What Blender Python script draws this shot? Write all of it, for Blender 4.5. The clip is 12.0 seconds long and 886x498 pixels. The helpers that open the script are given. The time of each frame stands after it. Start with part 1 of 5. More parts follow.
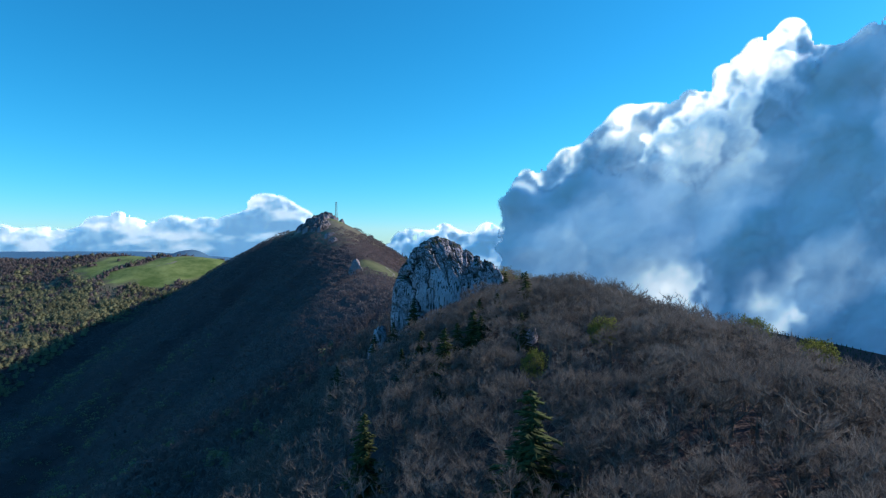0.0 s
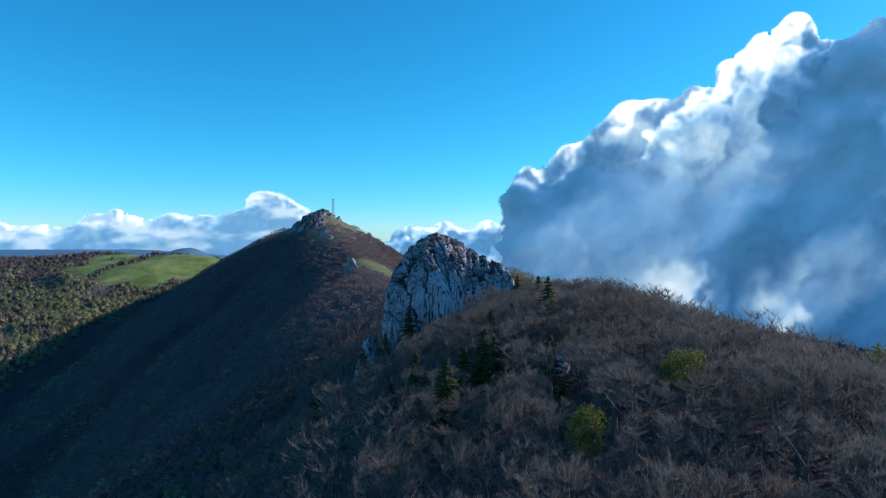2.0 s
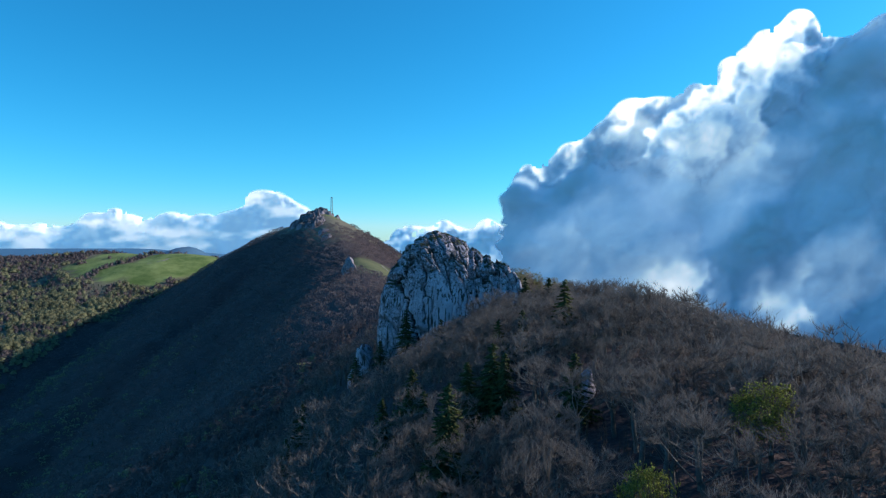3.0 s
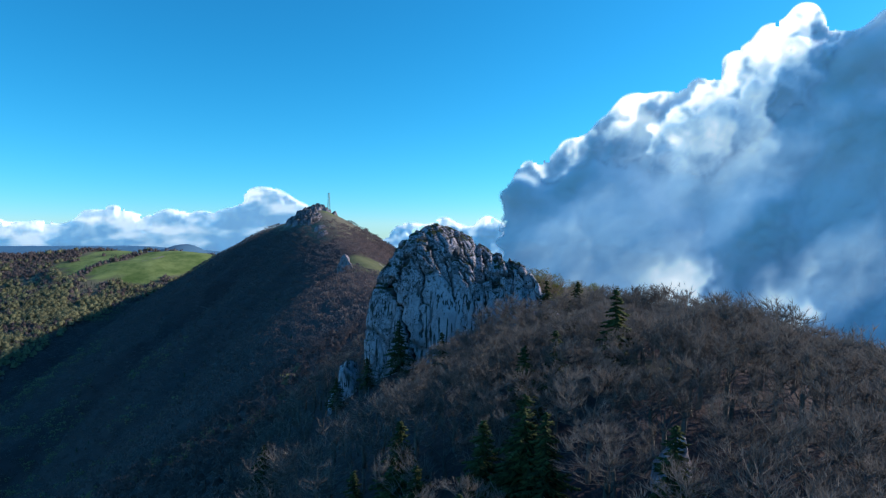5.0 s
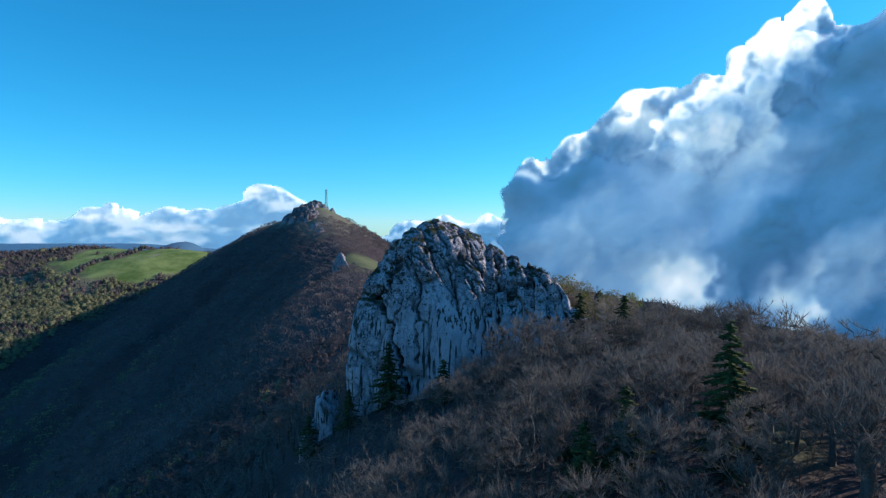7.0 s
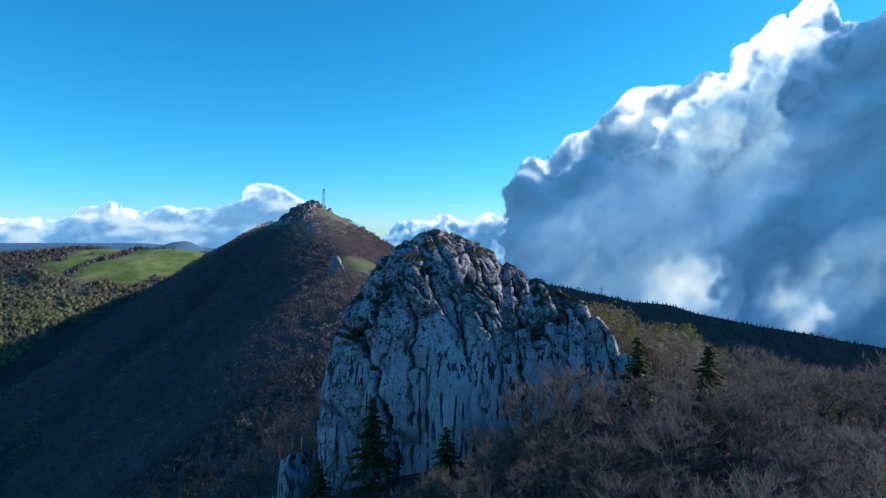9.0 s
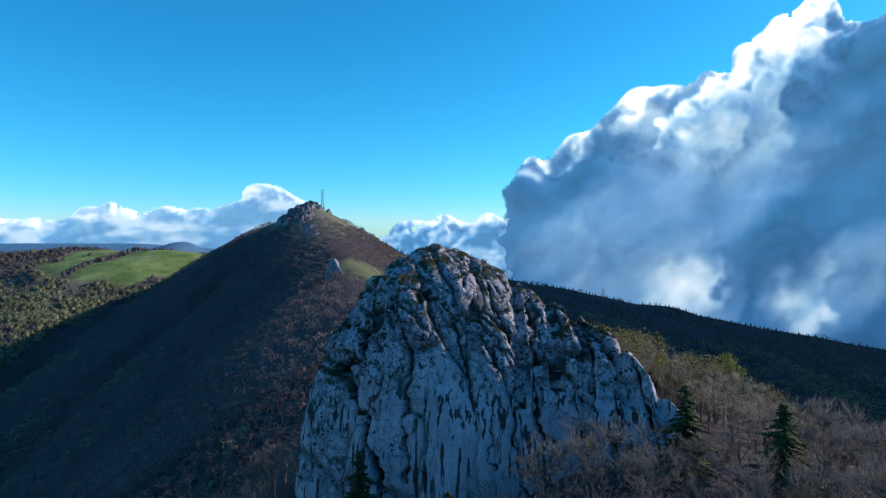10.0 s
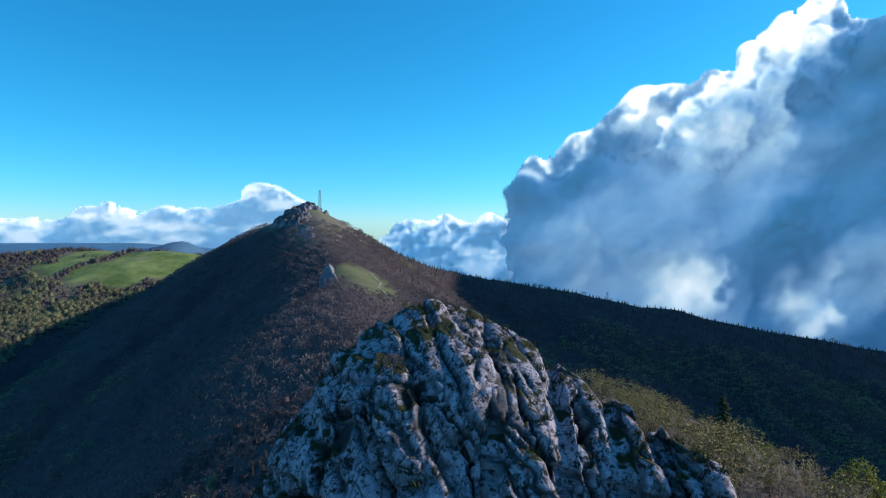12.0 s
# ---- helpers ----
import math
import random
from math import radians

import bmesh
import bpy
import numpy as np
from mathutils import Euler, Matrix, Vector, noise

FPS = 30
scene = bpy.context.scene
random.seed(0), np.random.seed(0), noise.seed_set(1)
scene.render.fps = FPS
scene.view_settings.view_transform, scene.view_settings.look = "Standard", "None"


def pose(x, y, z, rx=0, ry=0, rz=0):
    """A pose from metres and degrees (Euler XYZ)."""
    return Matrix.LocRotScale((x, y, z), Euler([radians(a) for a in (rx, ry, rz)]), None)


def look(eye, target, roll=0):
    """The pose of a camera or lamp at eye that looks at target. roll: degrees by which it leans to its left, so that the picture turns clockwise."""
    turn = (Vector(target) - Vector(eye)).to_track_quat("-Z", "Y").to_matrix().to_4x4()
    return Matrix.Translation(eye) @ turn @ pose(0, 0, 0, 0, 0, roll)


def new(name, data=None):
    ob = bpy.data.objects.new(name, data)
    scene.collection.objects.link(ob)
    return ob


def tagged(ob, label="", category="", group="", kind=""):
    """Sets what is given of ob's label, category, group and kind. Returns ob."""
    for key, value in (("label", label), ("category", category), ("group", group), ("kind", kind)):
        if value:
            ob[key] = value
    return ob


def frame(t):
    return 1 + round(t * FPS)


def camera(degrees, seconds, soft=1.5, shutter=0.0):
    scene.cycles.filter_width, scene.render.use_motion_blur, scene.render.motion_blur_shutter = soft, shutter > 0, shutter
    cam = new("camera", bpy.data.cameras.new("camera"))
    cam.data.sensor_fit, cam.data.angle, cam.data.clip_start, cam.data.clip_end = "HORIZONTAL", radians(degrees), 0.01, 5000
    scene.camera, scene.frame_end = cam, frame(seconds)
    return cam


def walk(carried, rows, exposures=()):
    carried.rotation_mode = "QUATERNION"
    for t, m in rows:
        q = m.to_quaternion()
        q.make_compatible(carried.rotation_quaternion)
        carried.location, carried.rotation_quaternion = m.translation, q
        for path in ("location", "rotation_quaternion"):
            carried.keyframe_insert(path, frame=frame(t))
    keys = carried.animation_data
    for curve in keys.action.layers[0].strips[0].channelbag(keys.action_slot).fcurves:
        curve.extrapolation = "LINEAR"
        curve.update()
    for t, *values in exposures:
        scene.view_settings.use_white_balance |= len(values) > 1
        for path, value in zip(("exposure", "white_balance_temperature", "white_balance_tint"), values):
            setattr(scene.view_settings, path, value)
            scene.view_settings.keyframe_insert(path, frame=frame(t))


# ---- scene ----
cam = camera(72, 12.0, soft=1.25)
PATH = [
    (0, (-0.334, 2.204, 56.379), (-0.477, 102.204, 56.339), 0.1),
    (1, (-0.460, 15.708, 56.421), (-0.565, 115.708, 56.201), 0.1),
    (2, (-0.573, 29.358, 56.550), (-0.653, 129.358, 56.180), 0.1),
    (3, (-0.684, 42.959, 56.546), (-0.751, 142.959, 56.004), 0.1),
    (4, (-0.799, 56.360, 56.406), (-0.864, 156.360, 55.656), 0.1),
    (5, (-0.925, 69.452, 56.259), (-0.996, 169.452, 55.281), 0.1),
    (6, (-1.060, 82.170, 56.293), (-1.145, 182.170, 55.096), 0.1),
    (7, (-1.203, 94.493, 56.693), (-1.307, 194.493, 55.320), 0.1),
    (8, (-1.348, 106.443, 57.593), (-1.474, 206.443, 56.113), 0.1),
    (9, (-1.483, 118.087, 59.037), (-1.634, 218.087, 57.524), 0.1),
    (10, (-1.597, 129.532, 60.954), (-1.771, 229.532, 59.455), 0.1),
    (11, (-1.671, 140.932, 63.145), (-1.868, 240.932, 61.638), 0.1),
    (12, (-1.685, 152.484, 65.283), (-1.901, 252.484, 63.615), 0.1),
]
walk(cam, [(t, look(eye, target, roll)) for t, eye, target, roll in PATH])

# ---- world ----
SUN_AZ, SUN_EL = 73, 26.5
world = bpy.data.worlds.new("sky")
scene.world = world
world.use_nodes = True
wn, wl = world.node_tree.nodes, world.node_tree.links
sky = wn.new("ShaderNodeTexSky")
sky.sky_type, sky.sun_disc = "NISHITA", False
sky.sun_elevation, sky.sun_rotation = radians(SUN_EL), radians(SUN_AZ)
sky.altitude, sky.air_density, sky.dust_density, sky.ozone_density = 1200, 1.0, 1.0, 5.0
tint = wn.new("ShaderNodeHueSaturation")
tint.inputs["Saturation"].default_value = 1.08
wl.new(sky.outputs[0], tint.inputs["Color"])
rgb, ratio, fade, back = wn.new("ShaderNodeSeparateColor"), wn.new("ShaderNodeMath"), wn.new("ShaderNodeMapRange"), wn.new("ShaderNodeCombineColor")
wl.new(tint.outputs[0], rgb.inputs[0])
ratio.operation = "DIVIDE"
wl.new(rgb.outputs[0], ratio.inputs[0])
wl.new(rgb.outputs[2], ratio.inputs[1])
fade.inputs["From Min"].default_value, fade.inputs["From Max"].default_value = 0.2, 0.75
fade.inputs["To Min"].default_value, fade.inputs["To Max"].default_value = 0.18, 0.71
wl.new(ratio.outputs[0], fade.inputs["Value"])
for k, gain in enumerate((fade.outputs[0], 1.03, 1.13)):
    times = wn.new("ShaderNodeMath")
    times.operation = "MULTIPLY"
    wl.new(rgb.outputs[k], times.inputs[0])
    if k:
        times.inputs[1].default_value = gain
    else:
        wl.new(gain, times.inputs[1])
    wl.new(times.outputs[0], back.inputs[k])
wl.new(back.outputs[0], wn["Background"].inputs[0])
wn["Background"].inputs[1].default_value = 0.175
sun = new("sun", bpy.data.lights.new("sun", "SUN"))
sun.data.energy, sun.data.angle, sun.data.color = 5.0, radians(0.5), (1, 0.92, 0.78)
az, el = radians(SUN_AZ), radians(SUN_EL)
sun.matrix_world = look((math.sin(az) * math.cos(el) * 900, math.cos(az) * math.cos(el) * 900, math.sin(el) * 900), (0, 0, 0))

# ---- materials ----


def surface(name, low, high, scale=1.0, fine=8.0, rough=0.9, bump=0.4, spec=0.2, island=0.0, per_object=0.0, sheer=0.0):
    """A two-scale mottled surface between two colours, with relief."""
    m = bpy.data.materials.new(name)
    m.use_nodes = True
    n, l = m.node_tree.nodes, m.node_tree.links
    bs = n["Principled BSDF"]
    bs.inputs["Roughness"].default_value = rough
    bs.inputs["Specular IOR Level"].default_value = spec
    pos = n.new("ShaderNodeNewGeometry")
    a, b = n.new("ShaderNodeTexNoise"), n.new("ShaderNodeTexNoise")
    for t, s, d in ((a, scale, 4), (b, fine, 3)):
        t.inputs["Scale"].default_value, t.inputs["Detail"].default_value = s, d
        l.new(pos.outputs["Position"], t.inputs["Vector"])
    mix = n.new("ShaderNodeMath")
    mix.operation = "MULTIPLY_ADD"
    mix.inputs[1].default_value = 0.6
    l.new(a.outputs["Fac"], mix.inputs[0])
    half = n.new("ShaderNodeMath")
    half.operation = "MULTIPLY"
    half.inputs[1].default_value = 0.4
    l.new(b.outputs["Fac"], half.inputs[0])
    l.new(half.outputs[0], mix.inputs[2])
    fac = mix
    for amount, node, socket in ((island, pos, "Random Per Island"), (per_object, n.new("ShaderNodeObjectInfo"), "Random")):
        if amount:
            shift = n.new("ShaderNodeMath")
            shift.operation = "MULTIPLY_ADD"
            shift.inputs[1].default_value = amount
            l.new(node.outputs[socket], shift.inputs[0])
            back = n.new("ShaderNodeMath")
            back.operation = "SUBTRACT"
            back.inputs[1].default_value = amount / 2
            l.new(fac.outputs[0], back.inputs[0])
            l.new(back.outputs[0], shift.inputs[2])
            fac = shift
    ramp = n.new("ShaderNodeMapRange")
    ramp.inputs["From Min"].default_value, ramp.inputs["From Max"].default_value = 0.3, 0.7
    l.new(fac.outputs[0], ramp.inputs["Value"])
    col = n.new("ShaderNodeMix")
    col.data_type = "RGBA"
    col.inputs["A"].default_value, col.inputs["B"].default_value = (*low, 1), (*high, 1)
    l.new(ramp.outputs[0], col.inputs["Factor"])
    l.new(col.outputs["Result"], bs.inputs["Base Color"])
    if bump:
        bp = n.new("ShaderNodeBump")
        bp.inputs["Strength"].default_value, bp.inputs["Distance"].default_value = bump, 1 / fine
        l.new(b.outputs["Fac"], bp.inputs["Height"])
        l.new(bp.outputs[0], bs.inputs["Normal"])
    if sheer:
        # loose sprays let part of the light through
        tl, both = n.new("ShaderNodeBsdfTranslucent"), n.new("ShaderNodeMixShader")
        both.inputs[0].default_value = sheer
        l.new(col.outputs["Result"], tl.inputs["Color"])
        l.new(bs.outputs[0], both.inputs[1])
        l.new(tl.outputs[0], both.inputs[2])
        l.new(both.outputs[0], n["Material Output"].inputs["Surface"])
    return m, n, l, bs, col, pos


BARK = surface("beech_bark", (0.08, 0.07, 0.065), (0.20, 0.178, 0.168), 0.5, 6, per_object=0.3)[0]
TWIGS = surface("beech_twigs", (0.1, 0.085, 0.081), (0.26, 0.218, 0.204), 0.09, 0.35, bump=0, island=0.4, sheer=0.35)[0]
# paler than beech_twigs: buds, and sunlight on the slope put into the colour
BUDDING = surface("budding_twigs", (0.18, 0.147, 0.125), (0.385, 0.317, 0.268), 0.09, 0.35, bump=0, island=0.4, sheer=0.45)[0]
FAR_TWIGS = surface("far_twigs", (0.115, 0.088, 0.092), (0.205, 0.16, 0.165), 0.02, 0.12, bump=0, island=0.12, sheer=0.5)[0]
NEEDLES = surface("spruce_needles", (0.016, 0.026, 0.011), (0.075, 0.088, 0.032), 0.4, 3, bump=0, island=0.4)[0]
SPRUCE_BARK = surface("spruce_bark", (0.06, 0.045, 0.035), (0.14, 0.10, 0.08), 1, 10)[0]
YOUNG = surface("young_leaves", (0.22, 0.235, 0.06), (0.44, 0.45, 0.13), 0.4, 3, bump=0, island=0.5, sheer=0.5)[0]
FAR_GREEN = surface("far_leaves", (0.155, 0.15, 0.095), (0.31, 0.3, 0.175), 0.02, 0.12, bump=0, island=0.15, sheer=0.5)[0]
BUDS = surface("opening_buds", (0.28, 0.25, 0.14), (0.48, 0.44, 0.25), 0.4, 3, bump=0, island=0.4, sheer=0.6)[0]
FAR_FIR = surface("far_firs", (0.02, 0.035, 0.02), (0.045, 0.07, 0.035), 0.05, 0.4, bump=0, island=0.4)[0]
TURF = surface("dry_turf", (0.025, 0.03, 0.012), (0.095, 0.09, 0.035), 0.8, 5, bump=0, island=0.4)[0]
STEEL = surface("galvanised_steel", (0.16, 0.17, 0.18), (0.30, 0.31, 0.32), 0.8, 6, rough=0.5, spec=0.5)[0]
STEEL.node_tree.nodes["Principled BSDF"].inputs["Metallic"].default_value = 0.6

# ground: leaf litter, grass where the meadows lie, and far off a painted blue haze
GROUND, n, l, bs, col, pos = surface("ground", (0.038, 0.025, 0.028), (0.085, 0.055, 0.061), 0.05, 0.9, bump=0.6)
at = n.new("ShaderNodeAttribute")
at.attribute_name = "grass"
gn = n.new("ShaderNodeTexNoise")
gn.inputs["Scale"].default_value, gn.inputs["Detail"].default_value, gn.inputs["Roughness"].default_value = 0.02, 9, 0.68
l.new(pos.outputs["Position"], gn.inputs["Vector"])
gm = n.new("ShaderNodeMix")
gm.data_type = "RGBA"
gm.inputs["A"].default_value, gm.inputs["B"].default_value = (0.08, 0.125, 0.03, 1), (0.25, 0.285, 0.1, 1)
gc = n.new("ShaderNodeMapRange")
gc.inputs["From Min"].default_value, gc.inputs["From Max"].default_value = 0.36, 0.66
l.new(gn.outputs["Fac"], gc.inputs["Value"])
l.new(gc.outputs[0], gm.inputs["Factor"])
both = n.new("ShaderNodeMix")
both.data_type = "RGBA"
l.new(at.outputs["Fac"], both.inputs["Factor"])
l.new(col.outputs["Result"], both.inputs["A"])
l.new(gm.outputs["Result"], both.inputs["B"])
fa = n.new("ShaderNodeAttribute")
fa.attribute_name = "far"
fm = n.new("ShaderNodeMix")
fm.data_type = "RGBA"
# the haze of distance, put into the base colour
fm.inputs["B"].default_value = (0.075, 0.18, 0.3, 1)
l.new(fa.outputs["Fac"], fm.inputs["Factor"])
ha = n.new("ShaderNodeAttribute")
ha.attribute_name = "heath_and_lit_hill"
hm = n.new("ShaderNodeMix")
hm.data_type = "RGBA"
hh = n.new("ShaderNodeMix")
hh.data_type = "RGBA"
hh.inputs["A"].default_value, hh.inputs["B"].default_value = (0.08, 0.068, 0.055, 1), (0.24, 0.21, 0.15, 1)
l.new(gn.outputs["Fac"], hh.inputs["Factor"])
l.new(ha.outputs["Fac"], hm.inputs["Factor"])
l.new(both.outputs["Result"], hm.inputs["A"])
l.new(hh.outputs["Result"], hm.inputs["B"])
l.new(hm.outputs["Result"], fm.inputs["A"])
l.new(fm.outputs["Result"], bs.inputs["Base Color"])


def limestone(name, k=1.0):
    m, n, l, bs, col, pos = surface(name, (0.31 * k, 0.26 * k, 0.305 * k), (0.62 * k, 0.52 * k, 0.61 * k), 0.25, 4.5, bump=1.0, spec=0.25)
    for grain in [q for q in n if q.bl_idname == "ShaderNodeTexNoise"]:
        grain.inputs["Detail"].default_value, grain.inputs["Roughness"].default_value = 8, 0.66
    # dark vertical water streaks
    vm = n.new("ShaderNodeMapping")
    vm.inputs["Scale"].default_value = (2.3, 2.3, 0.17)
    l.new(pos.outputs["Position"], vm.inputs["Vector"])
    st = n.new("ShaderNodeTexNoise")
    st.inputs["Scale"].default_value, st.inputs["Detail"].default_value = 1.0, 5
    l.new(vm.outputs[0], st.inputs["Vector"])
    sr = n.new("ShaderNodeMapRange")
    sr.inputs["From Min"].default_value, sr.inputs["From Max"].default_value = 0.55, 0.575
    l.new(st.outputs["Fac"], sr.inputs["Value"])
    # fine crack network
    cm = n.new("ShaderNodeMapping")
    cm.inputs["Scale"].default_value = (0.8, 0.8, 0.42)
    l.new(pos.outputs["Position"], cm.inputs["Vector"])
    wob = n.new("ShaderNodeTexNoise")
    wob.inputs["Scale"].default_value, wob.inputs["Detail"].default_value = 0.7, 4
    l.new(pos.outputs["Position"], wob.inputs["Vector"])
    wv = n.new("ShaderNodeVectorMath")
    wv.operation = "MULTIPLY_ADD"
    wv.inputs[1].default_value = (0.9, 0.9, 0.9)
    l.new(wob.outputs["Color"], wv.inputs[0])
    l.new(cm.outputs[0], wv.inputs[2])
    vo = n.new("ShaderNodeTexVoronoi")
    vo.feature = "DISTANCE_TO_EDGE"
    vo.inputs["Scale"].default_value = 1.0
    l.new(wv.outputs[0], vo.inputs["Vector"])
    vr = n.new("ShaderNodeMapRange")
    vr.inputs["From Min"].default_value, vr.inputs["From Max"].default_value = 0.06, 0.015
    l.new(vo.outputs["Distance"], vr.inputs["Value"])
    vk = n.new("ShaderNodeMath")
    vk.operation = "MULTIPLY"
    vs = n.new("ShaderNodeMapRange")
    vs.inputs["From Min"].default_value, vs.inputs["From Max"].default_value = 0.36, 0.56
    l.new(wob.outputs["Fac"], vs.inputs["Value"])
    l.new(vr.outputs[0], vk.inputs[0])
    l.new(vs.outputs[0], vk.inputs[1])
    bq = n.new("ShaderNodeBump")
    bq.inputs["Strength"].default_value, bq.inputs["Distance"].default_value = 0.4, -0.2
    l.new(vk.outputs[0], bq.inputs["Height"])
    l.new(bs.inputs["Normal"].links[0].from_socket, bq.inputs["Normal"])
    l.new(bq.outputs[0], bs.inputs["Normal"])
    # near-black in the fissures and clefts
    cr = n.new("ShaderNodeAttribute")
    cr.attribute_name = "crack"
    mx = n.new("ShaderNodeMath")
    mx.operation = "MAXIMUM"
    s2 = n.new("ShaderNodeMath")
    s2.operation = "MULTIPLY"
    # the streaks run down the walls under the broken top
    hz = n.new("ShaderNodeSeparateXYZ")
    l.new(pos.outputs["Position"], hz.inputs[0])
    hr = n.new("ShaderNodeMapRange")
    hr.inputs["From Min"].default_value, hr.inputs["From Max"].default_value = 50, 46
    hr.inputs["To Min"].default_value, hr.inputs["To Max"].default_value = 0.25, 0.95
    l.new(hz.outputs["Z"], hr.inputs["Value"])
    l.new(hr.outputs[0], s2.inputs[1])
    bunch = n.new("ShaderNodeTexNoise")
    bunch.inputs["Scale"].default_value, bunch.inputs["Detail"].default_value = 0.28, 3
    l.new(pos.outputs["Position"], bunch.inputs["Vector"])
    br = n.new("ShaderNodeMapRange")
    br.inputs["From Min"].default_value, br.inputs["From Max"].default_value = 0.36, 0.5
    l.new(bunch.outputs["Fac"], br.inputs["Value"])
    s3 = n.new("ShaderNodeMath")
    s3.operation = "MULTIPLY"
    l.new(sr.outputs[0], s3.inputs[0])
    l.new(br.outputs[0], s3.inputs[1])
    l.new(s3.outputs[0], s2.inputs[0])
    l.new(s2.outputs[0], mx.inputs[0])
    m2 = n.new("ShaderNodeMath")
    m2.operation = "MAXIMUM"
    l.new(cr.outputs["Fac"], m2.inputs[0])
    vq = n.new("ShaderNodeMath")
    vq.operation = "MULTIPLY"
    bk = n.new("ShaderNodeAttribute")
    bk.attribute_name = "broken"
    bw = n.new("ShaderNodeMapRange")
    bw.inputs["To Min"].default_value, bw.inputs["To Max"].default_value = 0.12, 0.95
    l.new(bk.outputs["Fac"], bw.inputs["Value"])
    l.new(bw.outputs[0], vq.inputs[1])
    # dark moss in patches on the broken rock
    mn = n.new("ShaderNodeTexNoise")
    mn.inputs["Scale"].default_value, mn.inputs["Detail"].default_value, mn.inputs["Roughness"].default_value = 1.5, 8, 0.68
    l.new(pos.outputs["Position"], mn.inputs["Vector"])
    mb = n.new("ShaderNodeMath")
    mb.operation = "MULTIPLY_ADD"
    mb.inputs[1].default_value = 0.09
    l.new(bk.outputs["Fac"], mb.inputs[0])
    l.new(mn.outputs["Fac"], mb.inputs[2])
    mk = n.new("ShaderNodeMapRange")
    mk.inputs["From Min"].default_value, mk.inputs["From Max"].default_value = 0.635, 0.67
    l.new(mb.outputs[0], mk.inputs["Value"])
    # black lichen flecks, thick on the broken rock and sparse on the walls
    fl = n.new("ShaderNodeTexNoise")
    fl.inputs["Scale"].default_value, fl.inputs["Detail"].default_value, fl.inputs["Roughness"].default_value = 3.2, 7, 0.75
    l.new(pos.outputs["Position"], fl.inputs["Vector"])
    fb = n.new("ShaderNodeMath")
    fb.operation = "MULTIPLY_ADD"
    fb.inputs[1].default_value = 0.115
    l.new(bk.outputs["Fac"], fb.inputs[0])
    l.new(fl.outputs["Fac"], fb.inputs[2])
    fk = n.new("ShaderNodeMapRange")
    fk.inputs["From Min"].default_value, fk.inputs["From Max"].default_value = 0.63, 0.69
    fk.inputs["To Max"].default_value = 0.85
    l.new(fb.outputs[0], fk.inputs["Value"])
    mq = n.new("ShaderNodeMath")
    mq.operation = "MAXIMUM"
    l.new(mk.outputs[0], mq.inputs[0])
    l.new(fk.outputs[0], mq.inputs[1])
    mo = n.new("ShaderNodeMath")
    mo.operation = "MAXIMUM"
    l.new(mq.outputs[0], mo.inputs[1])
    l.new(vk.outputs[0], vq.inputs[0])
    l.new(vq.outputs[0], mo.inputs[0])
    l.new(mo.outputs[0], m2.inputs[1])
    l.new(m2.outputs[0], mx.inputs[1])
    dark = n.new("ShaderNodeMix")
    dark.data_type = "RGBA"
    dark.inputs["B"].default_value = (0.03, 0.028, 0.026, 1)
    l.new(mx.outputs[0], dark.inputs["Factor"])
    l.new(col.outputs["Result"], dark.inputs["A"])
    # turf and moss on the ledges
    nz = n.new("ShaderNodeSeparateXYZ")
    l.new(pos.outputs["Normal"], nz.inputs[0])
    ln = n.new("ShaderNodeTexNoise")
    ln.inputs["Scale"].default_value, ln.inputs["Detail"].default_value = 0.45, 6
    l.new(pos.outputs["Position"], ln.inputs["Vector"])
    ad = n.new("ShaderNodeMath")
    ad.operation = "MULTIPLY_ADD"
    ad.inputs[1].default_value = 1.3
    l.new(ln.outputs["Fac"], ad.inputs[0])
    l.new(nz.outputs["Z"], ad.inputs[2])
    gr = n.new("ShaderNodeMapRange")
    gr.inputs["From Min"].default_value, gr.inputs["From Max"].default_value = 1.5, 1.58
    l.new(ad.outputs[0], gr.inputs["Value"])
    turf = n.new("ShaderNodeMix")
    turf.data_type = "RGBA"
    turf.inputs["A"].default_value, turf.inputs["B"].default_value = (0.012, 0.014, 0.008, 1), (0.055, 0.058, 0.02, 1)
    l.new(ln.outputs["Fac"], turf.inputs["Factor"])
    top = n.new("ShaderNodeMix")
    top.data_type = "RGBA"
    l.new(gr.outputs[0], top.inputs["Factor"])
    l.new(dark.outputs["Result"], top.inputs["A"])
    l.new(turf.outputs["Result"], top.inputs["B"])
    l.new(top.outputs["Result"], bs.inputs["Base Color"])
    return m


ROCK = limestone("limestone")
DARK_ROCK = limestone("dark_limestone", 0.6)


